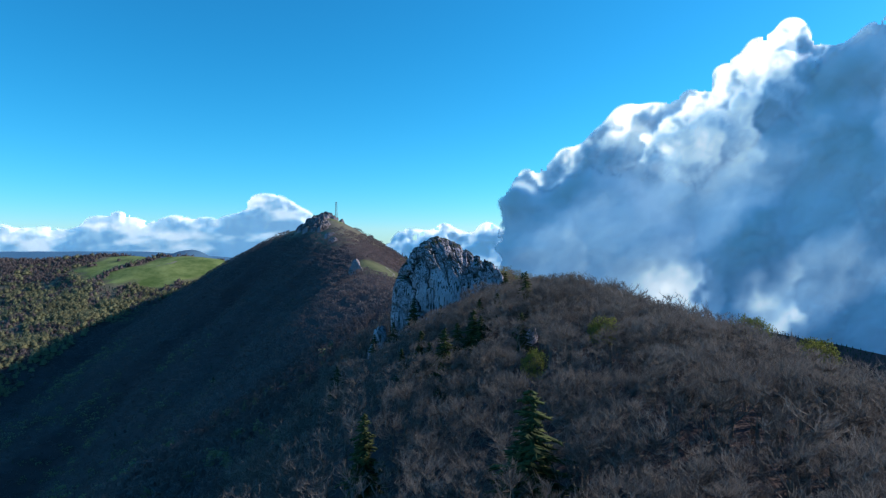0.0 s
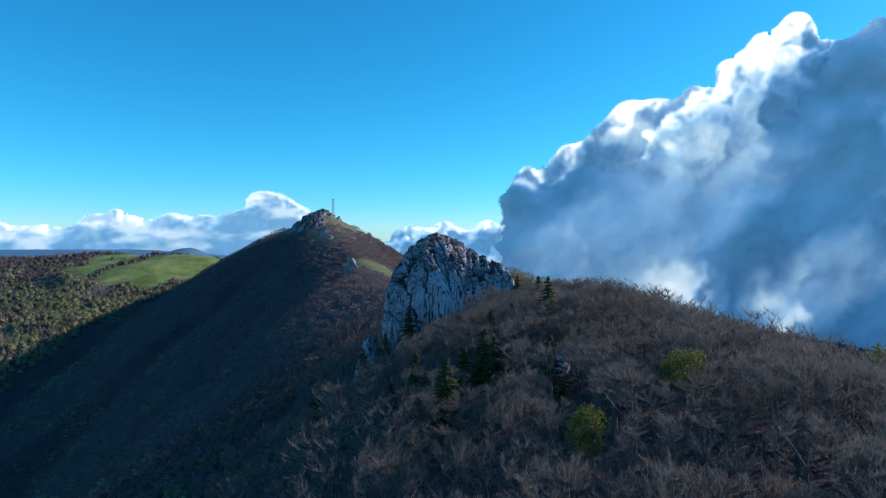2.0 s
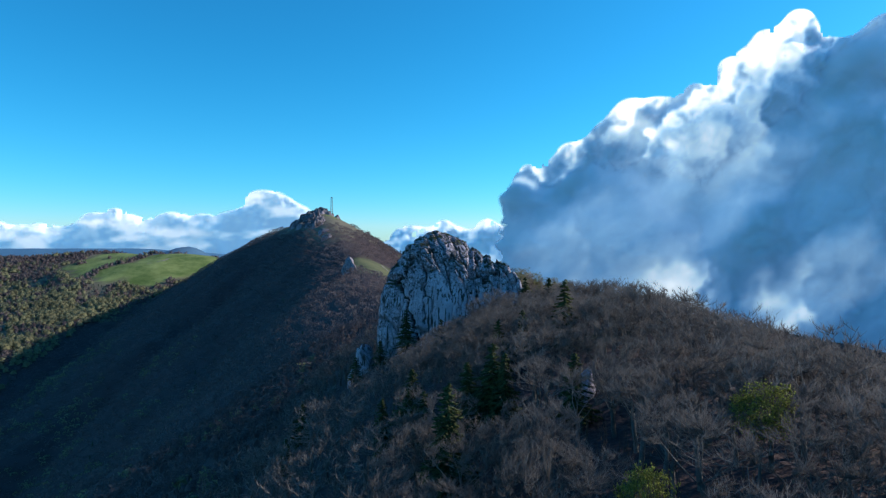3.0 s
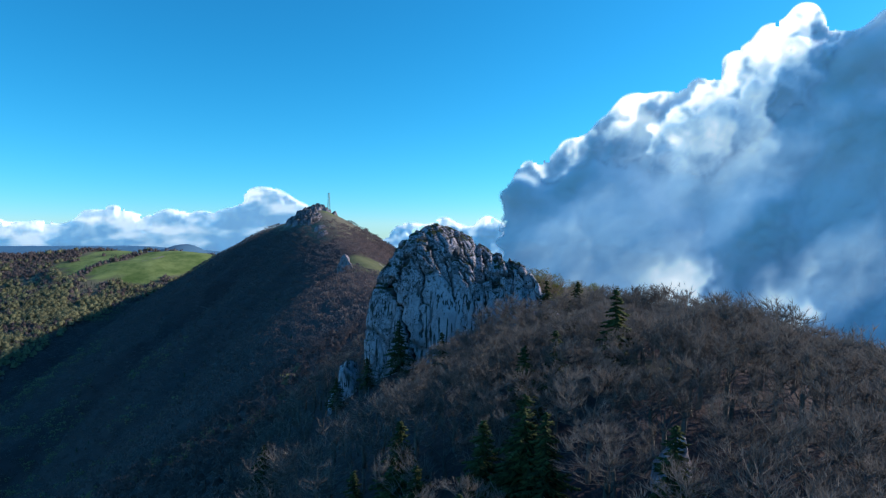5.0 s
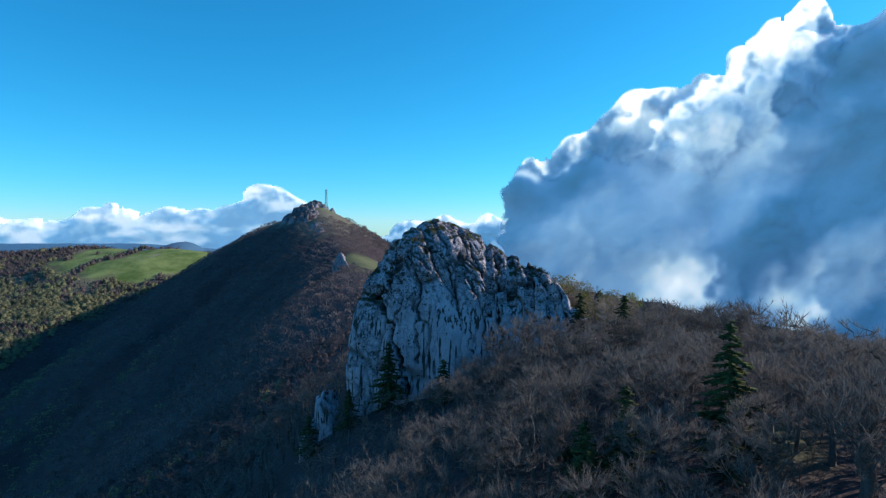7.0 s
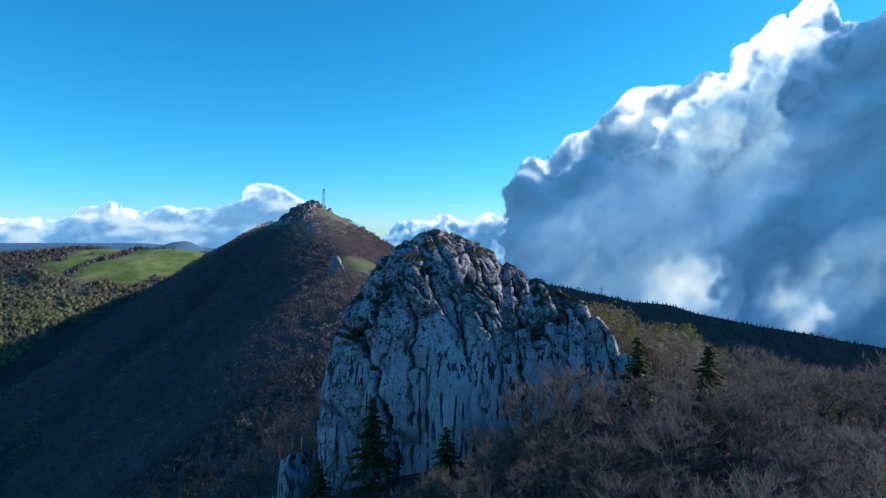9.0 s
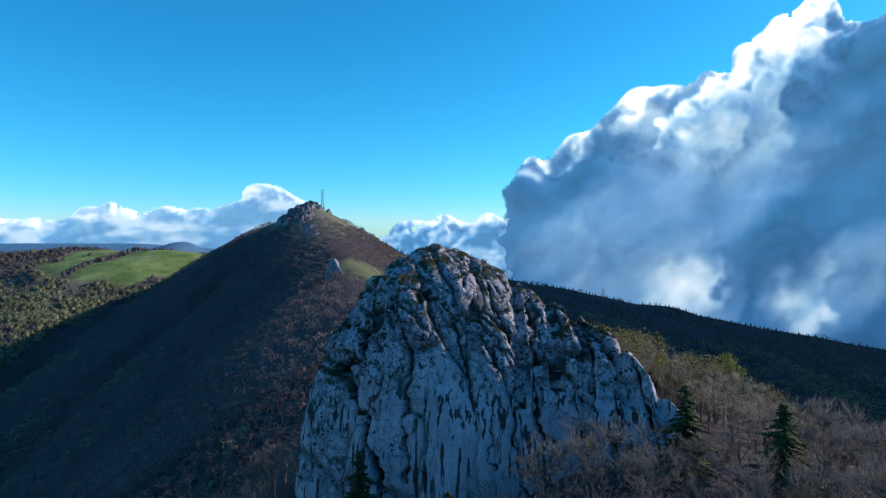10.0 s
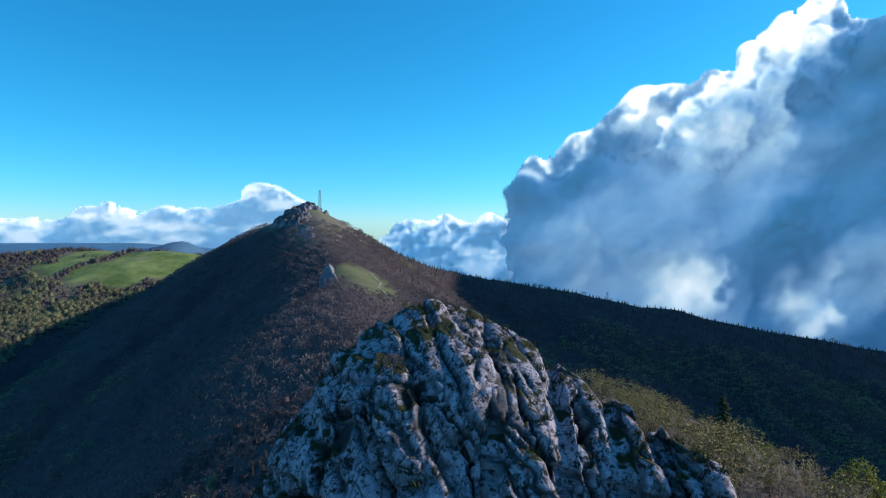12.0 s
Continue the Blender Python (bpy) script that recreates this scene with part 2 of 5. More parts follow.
def vapour(name, deep, glow, wisp=0.012, amount=0.5, white=0.5):
    """White cloud, thinning out where its mesh is thin; its bright and blue tones are painted as emission."""
    m = bpy.data.materials.new(name)
    m.use_nodes = True
    n, l = m.node_tree.nodes, m.node_tree.links
    n.remove(n["Principled BSDF"])
    body, tr, out = n.new("ShaderNodeBsdfPrincipled"), n.new("ShaderNodeBsdfTransparent"), n.new("ShaderNodeMixShader")
    body.inputs["Base Color"].default_value = (white, white, white, 1)
    body.inputs["Roughness"].default_value, body.inputs["Specular IOR Level"].default_value = 1.0, 0.0
    body.inputs["Subsurface Weight"].default_value, body.inputs["Subsurface Scale"].default_value = 1.0, deep
    body.inputs["Subsurface Radius"].default_value = (1, 1, 1)
    at = n.new("ShaderNodeAttribute")
    at.attribute_name = "dens"
    pos = n.new("ShaderNodeNewGeometry")
    nz = n.new("ShaderNodeTexNoise")
    nz.inputs["Scale"].default_value, nz.inputs["Detail"].default_value = wisp, 6
    l.new(pos.outputs["Position"], nz.inputs["Vector"])
    ad = n.new("ShaderNodeMath")
    ad.operation = "MULTIPLY_ADD"
    ad.inputs[1].default_value = amount
    l.new(nz.outputs["Fac"], ad.inputs[0])
    l.new(at.outputs["Fac"], ad.inputs[2])
    mr = n.new("ShaderNodeMapRange")
    mr.interpolation_type = "SMOOTHSTEP"
    mr.inputs["From Min"].default_value, mr.inputs["From Max"].default_value = amount * 0.5 + 0.1, amount * 0.5 + 0.5
    l.new(ad.outputs[0], mr.inputs["Value"])
    # the thin attribute is painted brightness: emission stands in for sunlight in the cloud
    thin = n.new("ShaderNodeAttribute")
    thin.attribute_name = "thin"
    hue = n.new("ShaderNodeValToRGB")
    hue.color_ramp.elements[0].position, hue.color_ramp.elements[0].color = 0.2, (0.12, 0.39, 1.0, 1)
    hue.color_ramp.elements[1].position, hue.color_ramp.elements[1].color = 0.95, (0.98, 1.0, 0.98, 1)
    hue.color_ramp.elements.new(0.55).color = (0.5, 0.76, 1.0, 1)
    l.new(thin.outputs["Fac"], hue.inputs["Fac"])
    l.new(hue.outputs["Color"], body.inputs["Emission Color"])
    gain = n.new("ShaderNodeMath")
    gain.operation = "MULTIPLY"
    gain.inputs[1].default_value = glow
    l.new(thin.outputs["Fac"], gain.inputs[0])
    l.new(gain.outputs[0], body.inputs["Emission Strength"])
    rim = n.new("ShaderNodeMapRange")
    rim.interpolation_type = "SMOOTHSTEP"
    rim.inputs["From Min"].default_value, rim.inputs["From Max"].default_value = 0.06, 0.55
    l.new(at.outputs["Fac"], rim.inputs["Value"])
    fade = n.new("ShaderNodeMath")
    fade.operation = "MULTIPLY"
    l.new(mr.outputs[0], fade.inputs[0])
    l.new(rim.outputs[0], fade.inputs[1])
    l.new(fade.outputs[0], out.inputs[0])
    l.new(tr.outputs[0], out.inputs[1])
    l.new(body.outputs[0], out.inputs[2])
    l.new(out.outputs[0], n["Material Output"].inputs["Surface"])
    return m


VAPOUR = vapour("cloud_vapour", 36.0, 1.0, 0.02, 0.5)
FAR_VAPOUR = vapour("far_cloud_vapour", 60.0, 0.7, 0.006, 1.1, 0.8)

# ---- tools ----
rng = np.random.default_rng(7)
PERM = rng.permutation(256)
VAL = rng.uniform(-1, 1, 256)


def vnoise(x, y, z):
    """Smooth value noise in -1..1."""
    i, j, k = np.floor(x).astype(int), np.floor(y).astype(int), np.floor(z).astype(int)
    f, g, h = x - i, y - j, z - k
    f, g, h = (t * t * t * (t * (t * 6 - 15) + 10) for t in (f, g, h))
    total = 0
    for a in (0, 1):
        for b in (0, 1):
            for c in (0, 1):
                v = VAL[PERM[(PERM[(PERM[(i + a) & 255] + j + b) & 255] + k + c) & 255]]
                total = total + v * (f if a else 1 - f) * (g if b else 1 - g) * (h if c else 1 - h)
    return total


def fbm(x, y, z, octaves=4):
    s, amp = 0, 1.0
    for o in range(octaves):
        s = s + amp * vnoise(x * 2 ** o + 17 * o, y * 2 ** o, z * 2 ** o)
        amp *= 0.5
    return s


def step(v, lo, hi):
    t = np.clip((v - lo) / (hi - lo), 0, 1)
    return t * t * (3 - 2 * t)


def mesh_of(name, verts, faces, material, attrs=(), smooth=False):
    """A mesh from arrays of corners and of triangles or quads."""
    me = bpy.data.meshes.new(name)
    verts, faces = np.asarray(verts, dtype=np.float32), np.asarray(faces, dtype=np.int32)
    k = faces.shape[1]
    me.vertices.add(len(verts))
    me.vertices.foreach_set("co", verts.ravel())
    me.loops.add(faces.size)
    me.loops.foreach_set("vertex_index", faces.ravel())
    me.polygons.add(len(faces))
    me.polygons.foreach_set("loop_start", np.arange(0, faces.size, k, dtype=np.int32))
    if smooth:
        me.polygons.foreach_set("use_smooth", np.ones(len(faces), dtype=bool))
    me.update(calc_edges=True)
    for key, values in attrs:
        me.attributes.new(key, "FLOAT", "POINT").data.foreach_set("value", np.asarray(values, dtype=np.float32).ravel())
    me.materials.append(material)
    return me


def part(name, me, parent, label=""):
    ob = new(name, me)
    ob.parent = parent
    return tagged(ob, label)


def grid_faces(ny, nx):
    i = np.arange(nx * ny).reshape(ny, nx)
    return np.stack([i[:-1, :-1], i[:-1, 1:], i[1:, 1:], i[1:, :-1]], -1).reshape(-1, 4)


class Wood:
    """Collects tapered limbs."""

    def __init__(self):
        self.v, self.f, self.n = [], [], 0

    def limb(self, a, b, ra, rb, sides=3):
        a, b = np.asarray(a, float), np.asarray(b, float)
        w = b - a
        w = w / (np.linalg.norm(w) + 1e-9)
        s = np.cross(w, (0.3, 0.9, 0.1) if abs(w[1]) < 0.8 else (1, 0.1, 0.2))
        s /= np.linalg.norm(s)
        t = np.cross(w, s)
        ang = np.arange(sides) * 2 * np.pi / sides
        ring = np.cos(ang)[:, None] * s + np.sin(ang)[:, None] * t
        self.v.append(a + ring * ra)
        k = np.arange(sides)
        m = (k + 1) % sides
        if rb > 0:
            self.v.append(b + ring * rb)
            self.f.append(np.stack([k, m, m + sides], -1) + self.n)
            self.f.append(np.stack([k, m + sides, k + sides], -1) + self.n)
            self.n += 2 * sides
        else:
            self.v.append(b[None])
            self.f.append(np.stack([k, m, np.full(sides, sides)], -1) + self.n)
            self.n += sides + 1

    def sliver(self, a, b, w, turn):
        """A twig too fine to have sides."""
        a, b = np.asarray(a, float), np.asarray(b, float)
        d = b - a
        s = np.cross(d, (math.cos(turn), math.sin(turn), 0.3))
        s = s / (np.linalg.norm(s) + 1e-9) * w
        self.v.append(np.stack([a - s, a + s, b]))
        self.f.append(np.array([[0, 1, 2]]) + self.n)
        self.n += 3

    def arrays(self):
        return np.concatenate(self.v), np.concatenate(self.f)


# ---- the lie of the land: crests, with the fall on either side ----
RIDGE = [(75, -300, 22), (42, -60, 35), (27, 40, 38.5), (29, 85, 41.2), (28, 110, 42), (27.5, 162, 42.9), (20, 205, 42), (12, 250, 38), (-12, 340, 32), (-45, 440, 29), (-62, 530, 33), (-72, 600, 36), (-115, 760, 58), (-165, 930, 88), (-192, 1040, 106), (-205, 1072, 110)]
WEST_SPUR = [(-205, 1072, 110), (-258, 1112, 93), (-322, 1192, 79), (-411, 1302, 46), (-512, 1422, 0), (-560, 1480, -30)]
EAST_RIDGE = [(-205, 1072, 110), (-160, 1082, 86), (-126, 1085, 69), (-84, 1092, 46), (-23, 1095, 22), (65, 1102, 3), (197, 1132, -19), (306, 1142, -42), (384, 1152, -51), (430, 1152, -66), (562, 1172, -92), (761, 1202, -128), (1300, 1300, -240)]
MEADOW_HILL = [(-1900, 1700, 30), (-1020, 1552, 24), (-880, 1602, 38), (-740, 1552, 35), (-655, 1560, 37), (-578, 1552, 30), (-420, 1540, -10), (-200, 1600, -80)]
FAR_HILL = [(-2000, 3600, -40), (-1640, 3600, 25), (-1513, 3603, 56), (-1440, 3600, 45), (-1370, 3600, 0), (-1200, 3600, -60)]
HORIZON = [(-4800, 4100, -30), (-3000, 4150, 34), (-2000, 4150, 36), (-1200, 4150, -20), (-700, 4150, -140), (800, 4150, -250), (4800, 4100, -250)]
# each crest, with its fall to the left and right and how much steeper it grows
CRESTS = [
    (RIDGE, 0.52, 0.54, 0.17, 0.05),
    (WEST_SPUR, 0.6, 0.5, 0.05, 0),
    (EAST_RIDGE, 0.35, 0.36, 0, 0),
    (MEADOW_HILL, 0.25, 0.3, 0, 0),
    (FAR_HILL, 0.3, 0.3, 0, 0),
    (HORIZON, 0.2, 0.2, 0, 0),
]


def height(x, y):
    x, y = np.asarray(x, dtype=float), np.asarray(y, dtype=float)
    h = np.full(x.shape, -230.0) + 30 * vnoise(x / 500, y / 500, x * 0)
    off = np.full(x.shape, 1e9)
    for pts, left, right, more_left, more_right in CRESTS:
        best, hh = np.full(x.shape, 1e9), np.full(x.shape, -1e9)
        for (ax, ay, az_), (bx, by, bz) in zip(pts, pts[1:]):
            dx, dy = bx - ax, by - ay
            free = ((x - ax) * dx + (y - ay) * dy) / (dx * dx + dy * dy)
            u = np.clip(free, 0, 1)
            px, py = x - ax - u * dx, y - ay - u * dy
            d = np.hypot(px, py)
            on_left = px * dy - py * dx < 0
            flank = left + (0.13 * step(y, 330, 470) if pts is RIDGE else 0)
            fall = np.where(on_left, flank, right) * (np.sqrt(d * d + 144) - 12) + np.where(on_left, more_left, more_right) * np.maximum(0, d - 45)
            if (ax, ay) == pts[0][:2] or (bx, by) == pts[-1][:2]:
                # a crest falls off steeply past its end
                past = (np.maximum(0, -free) if (ax, ay) == pts[0][:2] else 0) + (np.maximum(0, free - 1) if (bx, by) == pts[-1][:2] else 0)
                fall = fall + 0.5 * past * math.hypot(dx, dy)
            hh = np.where(d < best, az_ + u * (bz - az_) - fall, hh)
            best = np.minimum(best, d)
        off = np.minimum(off, best)
        h = np.logaddexp(h / 4, hh / 4) * 4
    rough = np.clip(off / 120, 0, 1)
    return h + rough * 9 * fbm(x / 110, y / 110, x * 0 + 3, 3) + 0.8 * fbm(x / 14, y / 14, x * 0 + 9, 2)


def grass_at(x, y):
    """1 on the open far meadows, 0.4 on the near ones."""
    w = 0.35 * fbm(x / 45, y / 45, x * 0 + 5, 3)
    def blob(cx, cy, rx, ry, turn=0.0):
        c, s = math.cos(turn), math.sin(turn)
        u, v = (x - cx) * c + (y - cy) * s, -(x - cx) * s + (y - cy) * c
        return 1.25 - np.sqrt((u / rx) ** 2 + (v / ry) ** 2)
    g = blob(-725, 1485, 150, 125)
    g = np.maximum(g, blob(-590, 1495, 150, 125))
    g = np.where(np.abs(x + 745 - 0.35 * (y - 1480)) < 11 + 8 * w, -1, g)
    g = np.maximum(g, blob(-58, 612, 27, 72, 0.12))
    g = np.maximum(g, blob(-182, 1046, 14, 34, 0.3))
    g = np.maximum(g, blob(25, 137, 6, 8) - 0.15)
    # the saddle's grass is mixed darker: its shade is put into the colour
    return step(g + w, 0.12, 0.32) * np.where(y < 800, 0.4, 1.0)


def spaced(n, near, far, centre):
    return centre + near * np.sinh(np.arcsinh(far / near) * np.linspace(-1, 1, n))


GX, GY = np.meshgrid(spaced(290, 160, 4900, -20), spaced(290, 300, 4750, 150))
GZ = height(GX, GY)
# brown high ground; on the meadow hill sunlight is put into this colour
ground = new("ground", mesh_of("ground", np.stack([GX, GY, GZ], -1).reshape(-1, 3), grid_faces(*GX.shape), GROUND, [("grass", grass_at(GX, GY)), ("far", 0.75 * step(GY, 3250, 3450) + 0.25 * step(GY, 3850, 3950)), ("heath_and_lit_hill", np.maximum(np.maximum(step(GZ + 6 * vnoise(GX / 20, GY / 20, GX * 0), 72, 82), step(GZ + 12 * vnoise(GX / 20, GY / 20, GX * 0), 58, 72) * step(GX, -200, -180)), 0.9 * step(-GX - 640 + 0.45 * np.maximum(0, GY - 1150), 0, 50) * step(GY, 980, 1060) * step(-GY, -1750, -1650)) * (1 - grass_at(GX, GY)))], True))
tagged(ground, "steep wooded mountain ground with leaf litter and green meadows", "ground", kind="structure")

# ---- the limestone tooth on the crest ----
CREST_X = [-17.1, -16.8, -16.3, -15.0, -12.5, -10.3, -8.1, -5, -2.9, 0, 4.1, 9, 12.7, 15.3, 17.2, 19, 20.4, 22.5]
CREST_Y = [196, 196, 197, 198, 198, 198.5, 199, 200, 200.5, 201, 198, 194.5, 191, 187.6, 184.5, 182, 180.5, 179]
CREST_Z = [8, 37, 44, 49.2, 53.6, 56, 58, 59.8, 60.3, 59.8, 58, 55.2, 53.3, 50.9, 48.5, 45.8, 41, 15]
FRONT_Y = [191, 190.5, 190, 189.5, 189, 188.4, 187.6, 186.4, 185.6, 185, 184.4, 184, 183, 181.5, 179.5, 177.5, 176, 175]
# clefts in the face: x, z along them
CLEFTS = [([(6.4, 57), (7.2, 54), (7.2, 52), (7.5, 50.4), (7.1, 48.4), (7.3, 46)], 0.24, 1.3), ([(11.6, 53.6), (12.4, 51), (12.6, 48.9), (12.2, 46.6), (11.8, 42)], 0.26, 1.2),
          ([(-0.4, 53), (0.5, 50.6), (1.0, 48.3), (1.2, 46)], 0.24, 1.0), ([(-6.4, 54), (-5.3, 51.5), (-4.8, 48.1), (-4.9, 44.5), (-5.6, 38)], 0.26, 1.2),
          ([(-13, 48.5), (-11.4, 46.6), (-10.1, 45.2), (-8.8, 43), (-7.2, 36), (-6, 31), (-4, 26)], 0.36, 1.3), ([(16.2, 50.5), (15.6, 48.7), (16.4, 45), (17, 42)], 0.22, 0.8),
          ([(9.5, 49), (9.6, 47.2), (11, 45.2), (11.6, 42)], 0.26, 0.35), ([(0, 58), (2.9, 55.8), (4.3, 53.5), (5, 52), (5.5, 49)], 0.22, 0.9),
          ([(-8.4, 54), (-5.4, 54.9), (-1.9, 54.5)], 0.3, 0.5), ([(-10.2, 55.2), (-9.3, 52.6), (-9.9, 49), (-12, 47.6)], 0.34, 0.9),
          ([(7.5, 50.4), (9, 49.9), (12.3, 50.3)], 0.12, 0.2), ([(3.1, 51), (3.2, 48.6), (2.9, 45.5), (3.2, 40)], 0.14, 0.5),
          ([(5.4, 48.8), (5.7, 46), (5.2, 43), (6, 35)], 0.16, 0.6), ([(-1.4, 54), (0, 53.3), (-2.3, 52.4)], 0.2, 0.5), ([(-0.1, 48), (0.1, 44)], 0.15, 0.4),
          ([(7.2, 46), (7.4, 40), (9, 36)], 0.18, 0.6), ([(14.2, 51.6), (14.4, 48), (13.8, 43)], 0.16, 0.6), ([(-7.6, 51), (-7.2, 47), (-7.8, 44)], 0.14, 0.5)]


def tooth():
    # columns, evenly spaced along the crest; each runs up the face, over the crest and down the back
    cx, cy, cz, cf = (np.interp(np.linspace(0, 1, 4000), np.linspace(0, 1, len(CREST_X)), v) for v in (CREST_X, CREST_Y, CREST_Z, FRONT_Y))
    win = np.ones(130) / 130
    cx, cy, cz, cf = (np.convolve(np.pad(v, 65, mode="edge"), win, "valid")[:4000] for v in (cx, cy, cz, cf))
    arc = np.concatenate([[0], np.cumsum(np.hypot(np.hypot(np.diff(cx), np.diff(cy)), np.diff(cz)))])
    even = np.linspace(0, arc[-1], 720)
    cx, cy, cz, cf = (np.interp(even, arc, v) for v in (cx, cy, cz, cf))
    for nick, deep_by in ((-12, 0.7), (-8.6, 0.6), (1.4, 0.5), (5.9, 0.9), (9.3, 0.6), (11.6, 1.1), (15.2, 1.2), (17.6, 1.0)):
        cz = cz - deep_by * np.exp(-((cx - nick) / 0.4) ** 2)
    s = np.concatenate([np.linspace(1, 0, 270), -np.linspace(0, 1, 60)[1:]])[:, None]
    z = cz - np.abs(s) ** 1.35 * np.maximum(cz - np.where(s > 0, 18, 10), 1)
    q = 1 - np.exp((z - cz) / np.where(s > 0, 5.5, 9.0))
    y = cy - q * np.where(s > 0, cy - cf, -15.0)
    x = cx + 0 * y
    P = np.stack([x, y, z], -1)
    N = np.cross(np.gradient(P, axis=1), np.gradient(P, axis=0))
    N /= np.linalg.norm(N, axis=-1, keepdims=True) + 1e-9
    if (N * (P - np.array([0.5, 192.5, 34]))).sum(-1).mean() < 0:
        N = -N
    low = 1 - step(z + 2.5 * fbm(x * 0.15, y * 0.15, z * 0.1, 2), 43, 51)
    wx = x + 0.5 * fbm(x * 0.2, y * 0.2, z * 0.2, 3)
    wz = z + 0.8 * fbm(x * 0.25, y * 0.25, z * 0.25 + 7, 3)
    # panels that fan out downwards from the summit, split by fissures; broken blocks near the top
    fan = (wx + 2.9) * 9.5 / (8.5 + 0.13 * np.clip(60 - z, 0, 60))
    rk = np.random.default_rng(17)

    def panels(a, b, cell, tilt):
        """Flat facets with their own stand and tilt; also how near the joint between two of them lies."""
        lo_a, lo_b = a.min() - cell, b.min() - cell
        na, nb = int((a.max() - lo_a) / cell) + 3, int((b.max() - lo_b) / cell) + 3
        sa, sb = rk.uniform(0.08, 0.92, (na, nb)), rk.uniform(0.08, 0.92, (na, nb))
        stand, ta, tb = rk.normal(0, 1, (na, nb)), rk.normal(0, tilt, (na, nb)), rk.normal(0, tilt, (na, nb))
        qa, qb = (a - lo_a) / cell, (b - lo_b) / cell
        ia, ib = np.floor(qa).astype(int), np.floor(qb).astype(int)
        f1, f2, out = np.full(a.shape, 9.0), np.full(a.shape, 9.0), np.zeros(a.shape)
        for da in (-1, 0, 1):
            for db in (-1, 0, 1):
                ja, jb = np.clip(ia + da, 0, na - 1), np.clip(ib + db, 0, nb - 1)
                ua, ub = qa - ja - sa[ja, jb], qb - jb - sb[ja, jb]
                d1 = np.hypot(ua, ub)
                nearer = d1 < f1
                f2 = np.where(nearer, f1, np.minimum(f2, d1))
                out = np.where(nearer, stand[ja, jb] + ta[ja, jb] * ua + tb[ja, jb] * ub, out)
                f1 = np.minimum(f1, d1)
        return out, f2 - f1

    # the back and the sides take their own share of y
    run = fan + 0.5 * (y - 192)
    big, gap1 = panels(run + 0.5 * fbm(x * 0.3, y * 0.3, z * 0.3, 3), wz * 0.26, 3.6, 0.7)
    small, gap2 = panels(run + 0.35 * fbm(x * 0.6, y * 0.6, z * 0.6, 3), wz * 0.34 + 0.15 * run, 1.55, 0.9)
    tiny, gap3 = panels(run * 1.1 + 0.25 * fbm(x, y, z, 2), wz * 0.7 - 0.3 * run, 0.8, 1.0)
    # slabs that dip across the pillars
    slab, gap4 = panels(run * 0.6 + 0.8 * fbm(x * 0.25, y * 0.25, z * 0.25 + 11, 3), wz * 0.5 + 0.3 * run, 2.6, 0.9)
    flute = np.abs(fbm(fan * 0.42, y * 0.12, wz * 0.05, 3))
    left = step(-x, 4, 14)
    broken = np.clip((1 - low) + 0.5 * left, 0, 1)
    uneven = step(fbm(x * 0.35, y * 0.35, z * 0.35 + 3, 3), -0.5, 0.3)
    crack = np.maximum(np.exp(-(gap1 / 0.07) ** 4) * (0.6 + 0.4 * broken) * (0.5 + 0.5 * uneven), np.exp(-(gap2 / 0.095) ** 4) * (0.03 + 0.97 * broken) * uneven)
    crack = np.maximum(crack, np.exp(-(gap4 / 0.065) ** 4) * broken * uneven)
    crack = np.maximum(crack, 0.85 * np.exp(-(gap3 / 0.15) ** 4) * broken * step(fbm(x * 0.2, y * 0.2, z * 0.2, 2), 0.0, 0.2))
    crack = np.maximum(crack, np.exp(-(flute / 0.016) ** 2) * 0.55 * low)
    # flat-faced ribs and blocks, parted by narrow notches
    notch1, notch2, notch4 = (np.exp(-g / w) for g, w in ((gap1, 0.11), (gap2, 0.07), (gap4, 0.06)))
    disp = 0.8 * fbm(x * 0.13, y * 0.13, z * 0.05, 3) + (0.22 + 0.1 * broken) * big - (0.18 + 0.4 * broken) * notch1 + (0.03 + 0.05 * broken) * small - (0.02 + 0.13 * broken * uneven) * notch2
    disp += broken * (0.015 * tiny + 0.13 * slab - 0.2 * uneven * notch4) + 0.14 * np.minimum(flute, 0.6)
    disp += 0.07 * np.abs(fbm(x * 0.9, y * 0.9, z * (0.18 + 0.2 * broken), 5)) + 0.035 * broken * fbm(x * 3, y * 3, z * 3, 3) - 0.12 * crack
    disp *= 0.7 + 0.3 * step(cz - z, 0, 5)
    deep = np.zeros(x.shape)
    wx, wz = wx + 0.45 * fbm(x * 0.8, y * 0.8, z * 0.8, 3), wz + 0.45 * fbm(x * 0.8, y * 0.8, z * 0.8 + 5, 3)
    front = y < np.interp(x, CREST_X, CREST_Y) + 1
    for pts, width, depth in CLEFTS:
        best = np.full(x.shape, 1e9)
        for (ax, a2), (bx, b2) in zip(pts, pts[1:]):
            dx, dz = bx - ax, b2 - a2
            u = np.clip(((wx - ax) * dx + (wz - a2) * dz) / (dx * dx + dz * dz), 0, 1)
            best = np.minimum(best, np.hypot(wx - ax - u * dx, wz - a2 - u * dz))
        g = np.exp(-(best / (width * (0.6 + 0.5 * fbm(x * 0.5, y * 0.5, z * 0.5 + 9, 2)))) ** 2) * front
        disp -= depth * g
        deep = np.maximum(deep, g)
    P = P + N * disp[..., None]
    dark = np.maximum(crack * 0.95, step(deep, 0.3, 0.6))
    rough = np.clip(broken + 0.35 * step(fbm(x * 0.2, y * 0.2, z * 0.15, 2), 0.1, 0.4), 0, 1)
    # the rock stands in three masses, parted by the great clefts
    root = new("limestone_crag")
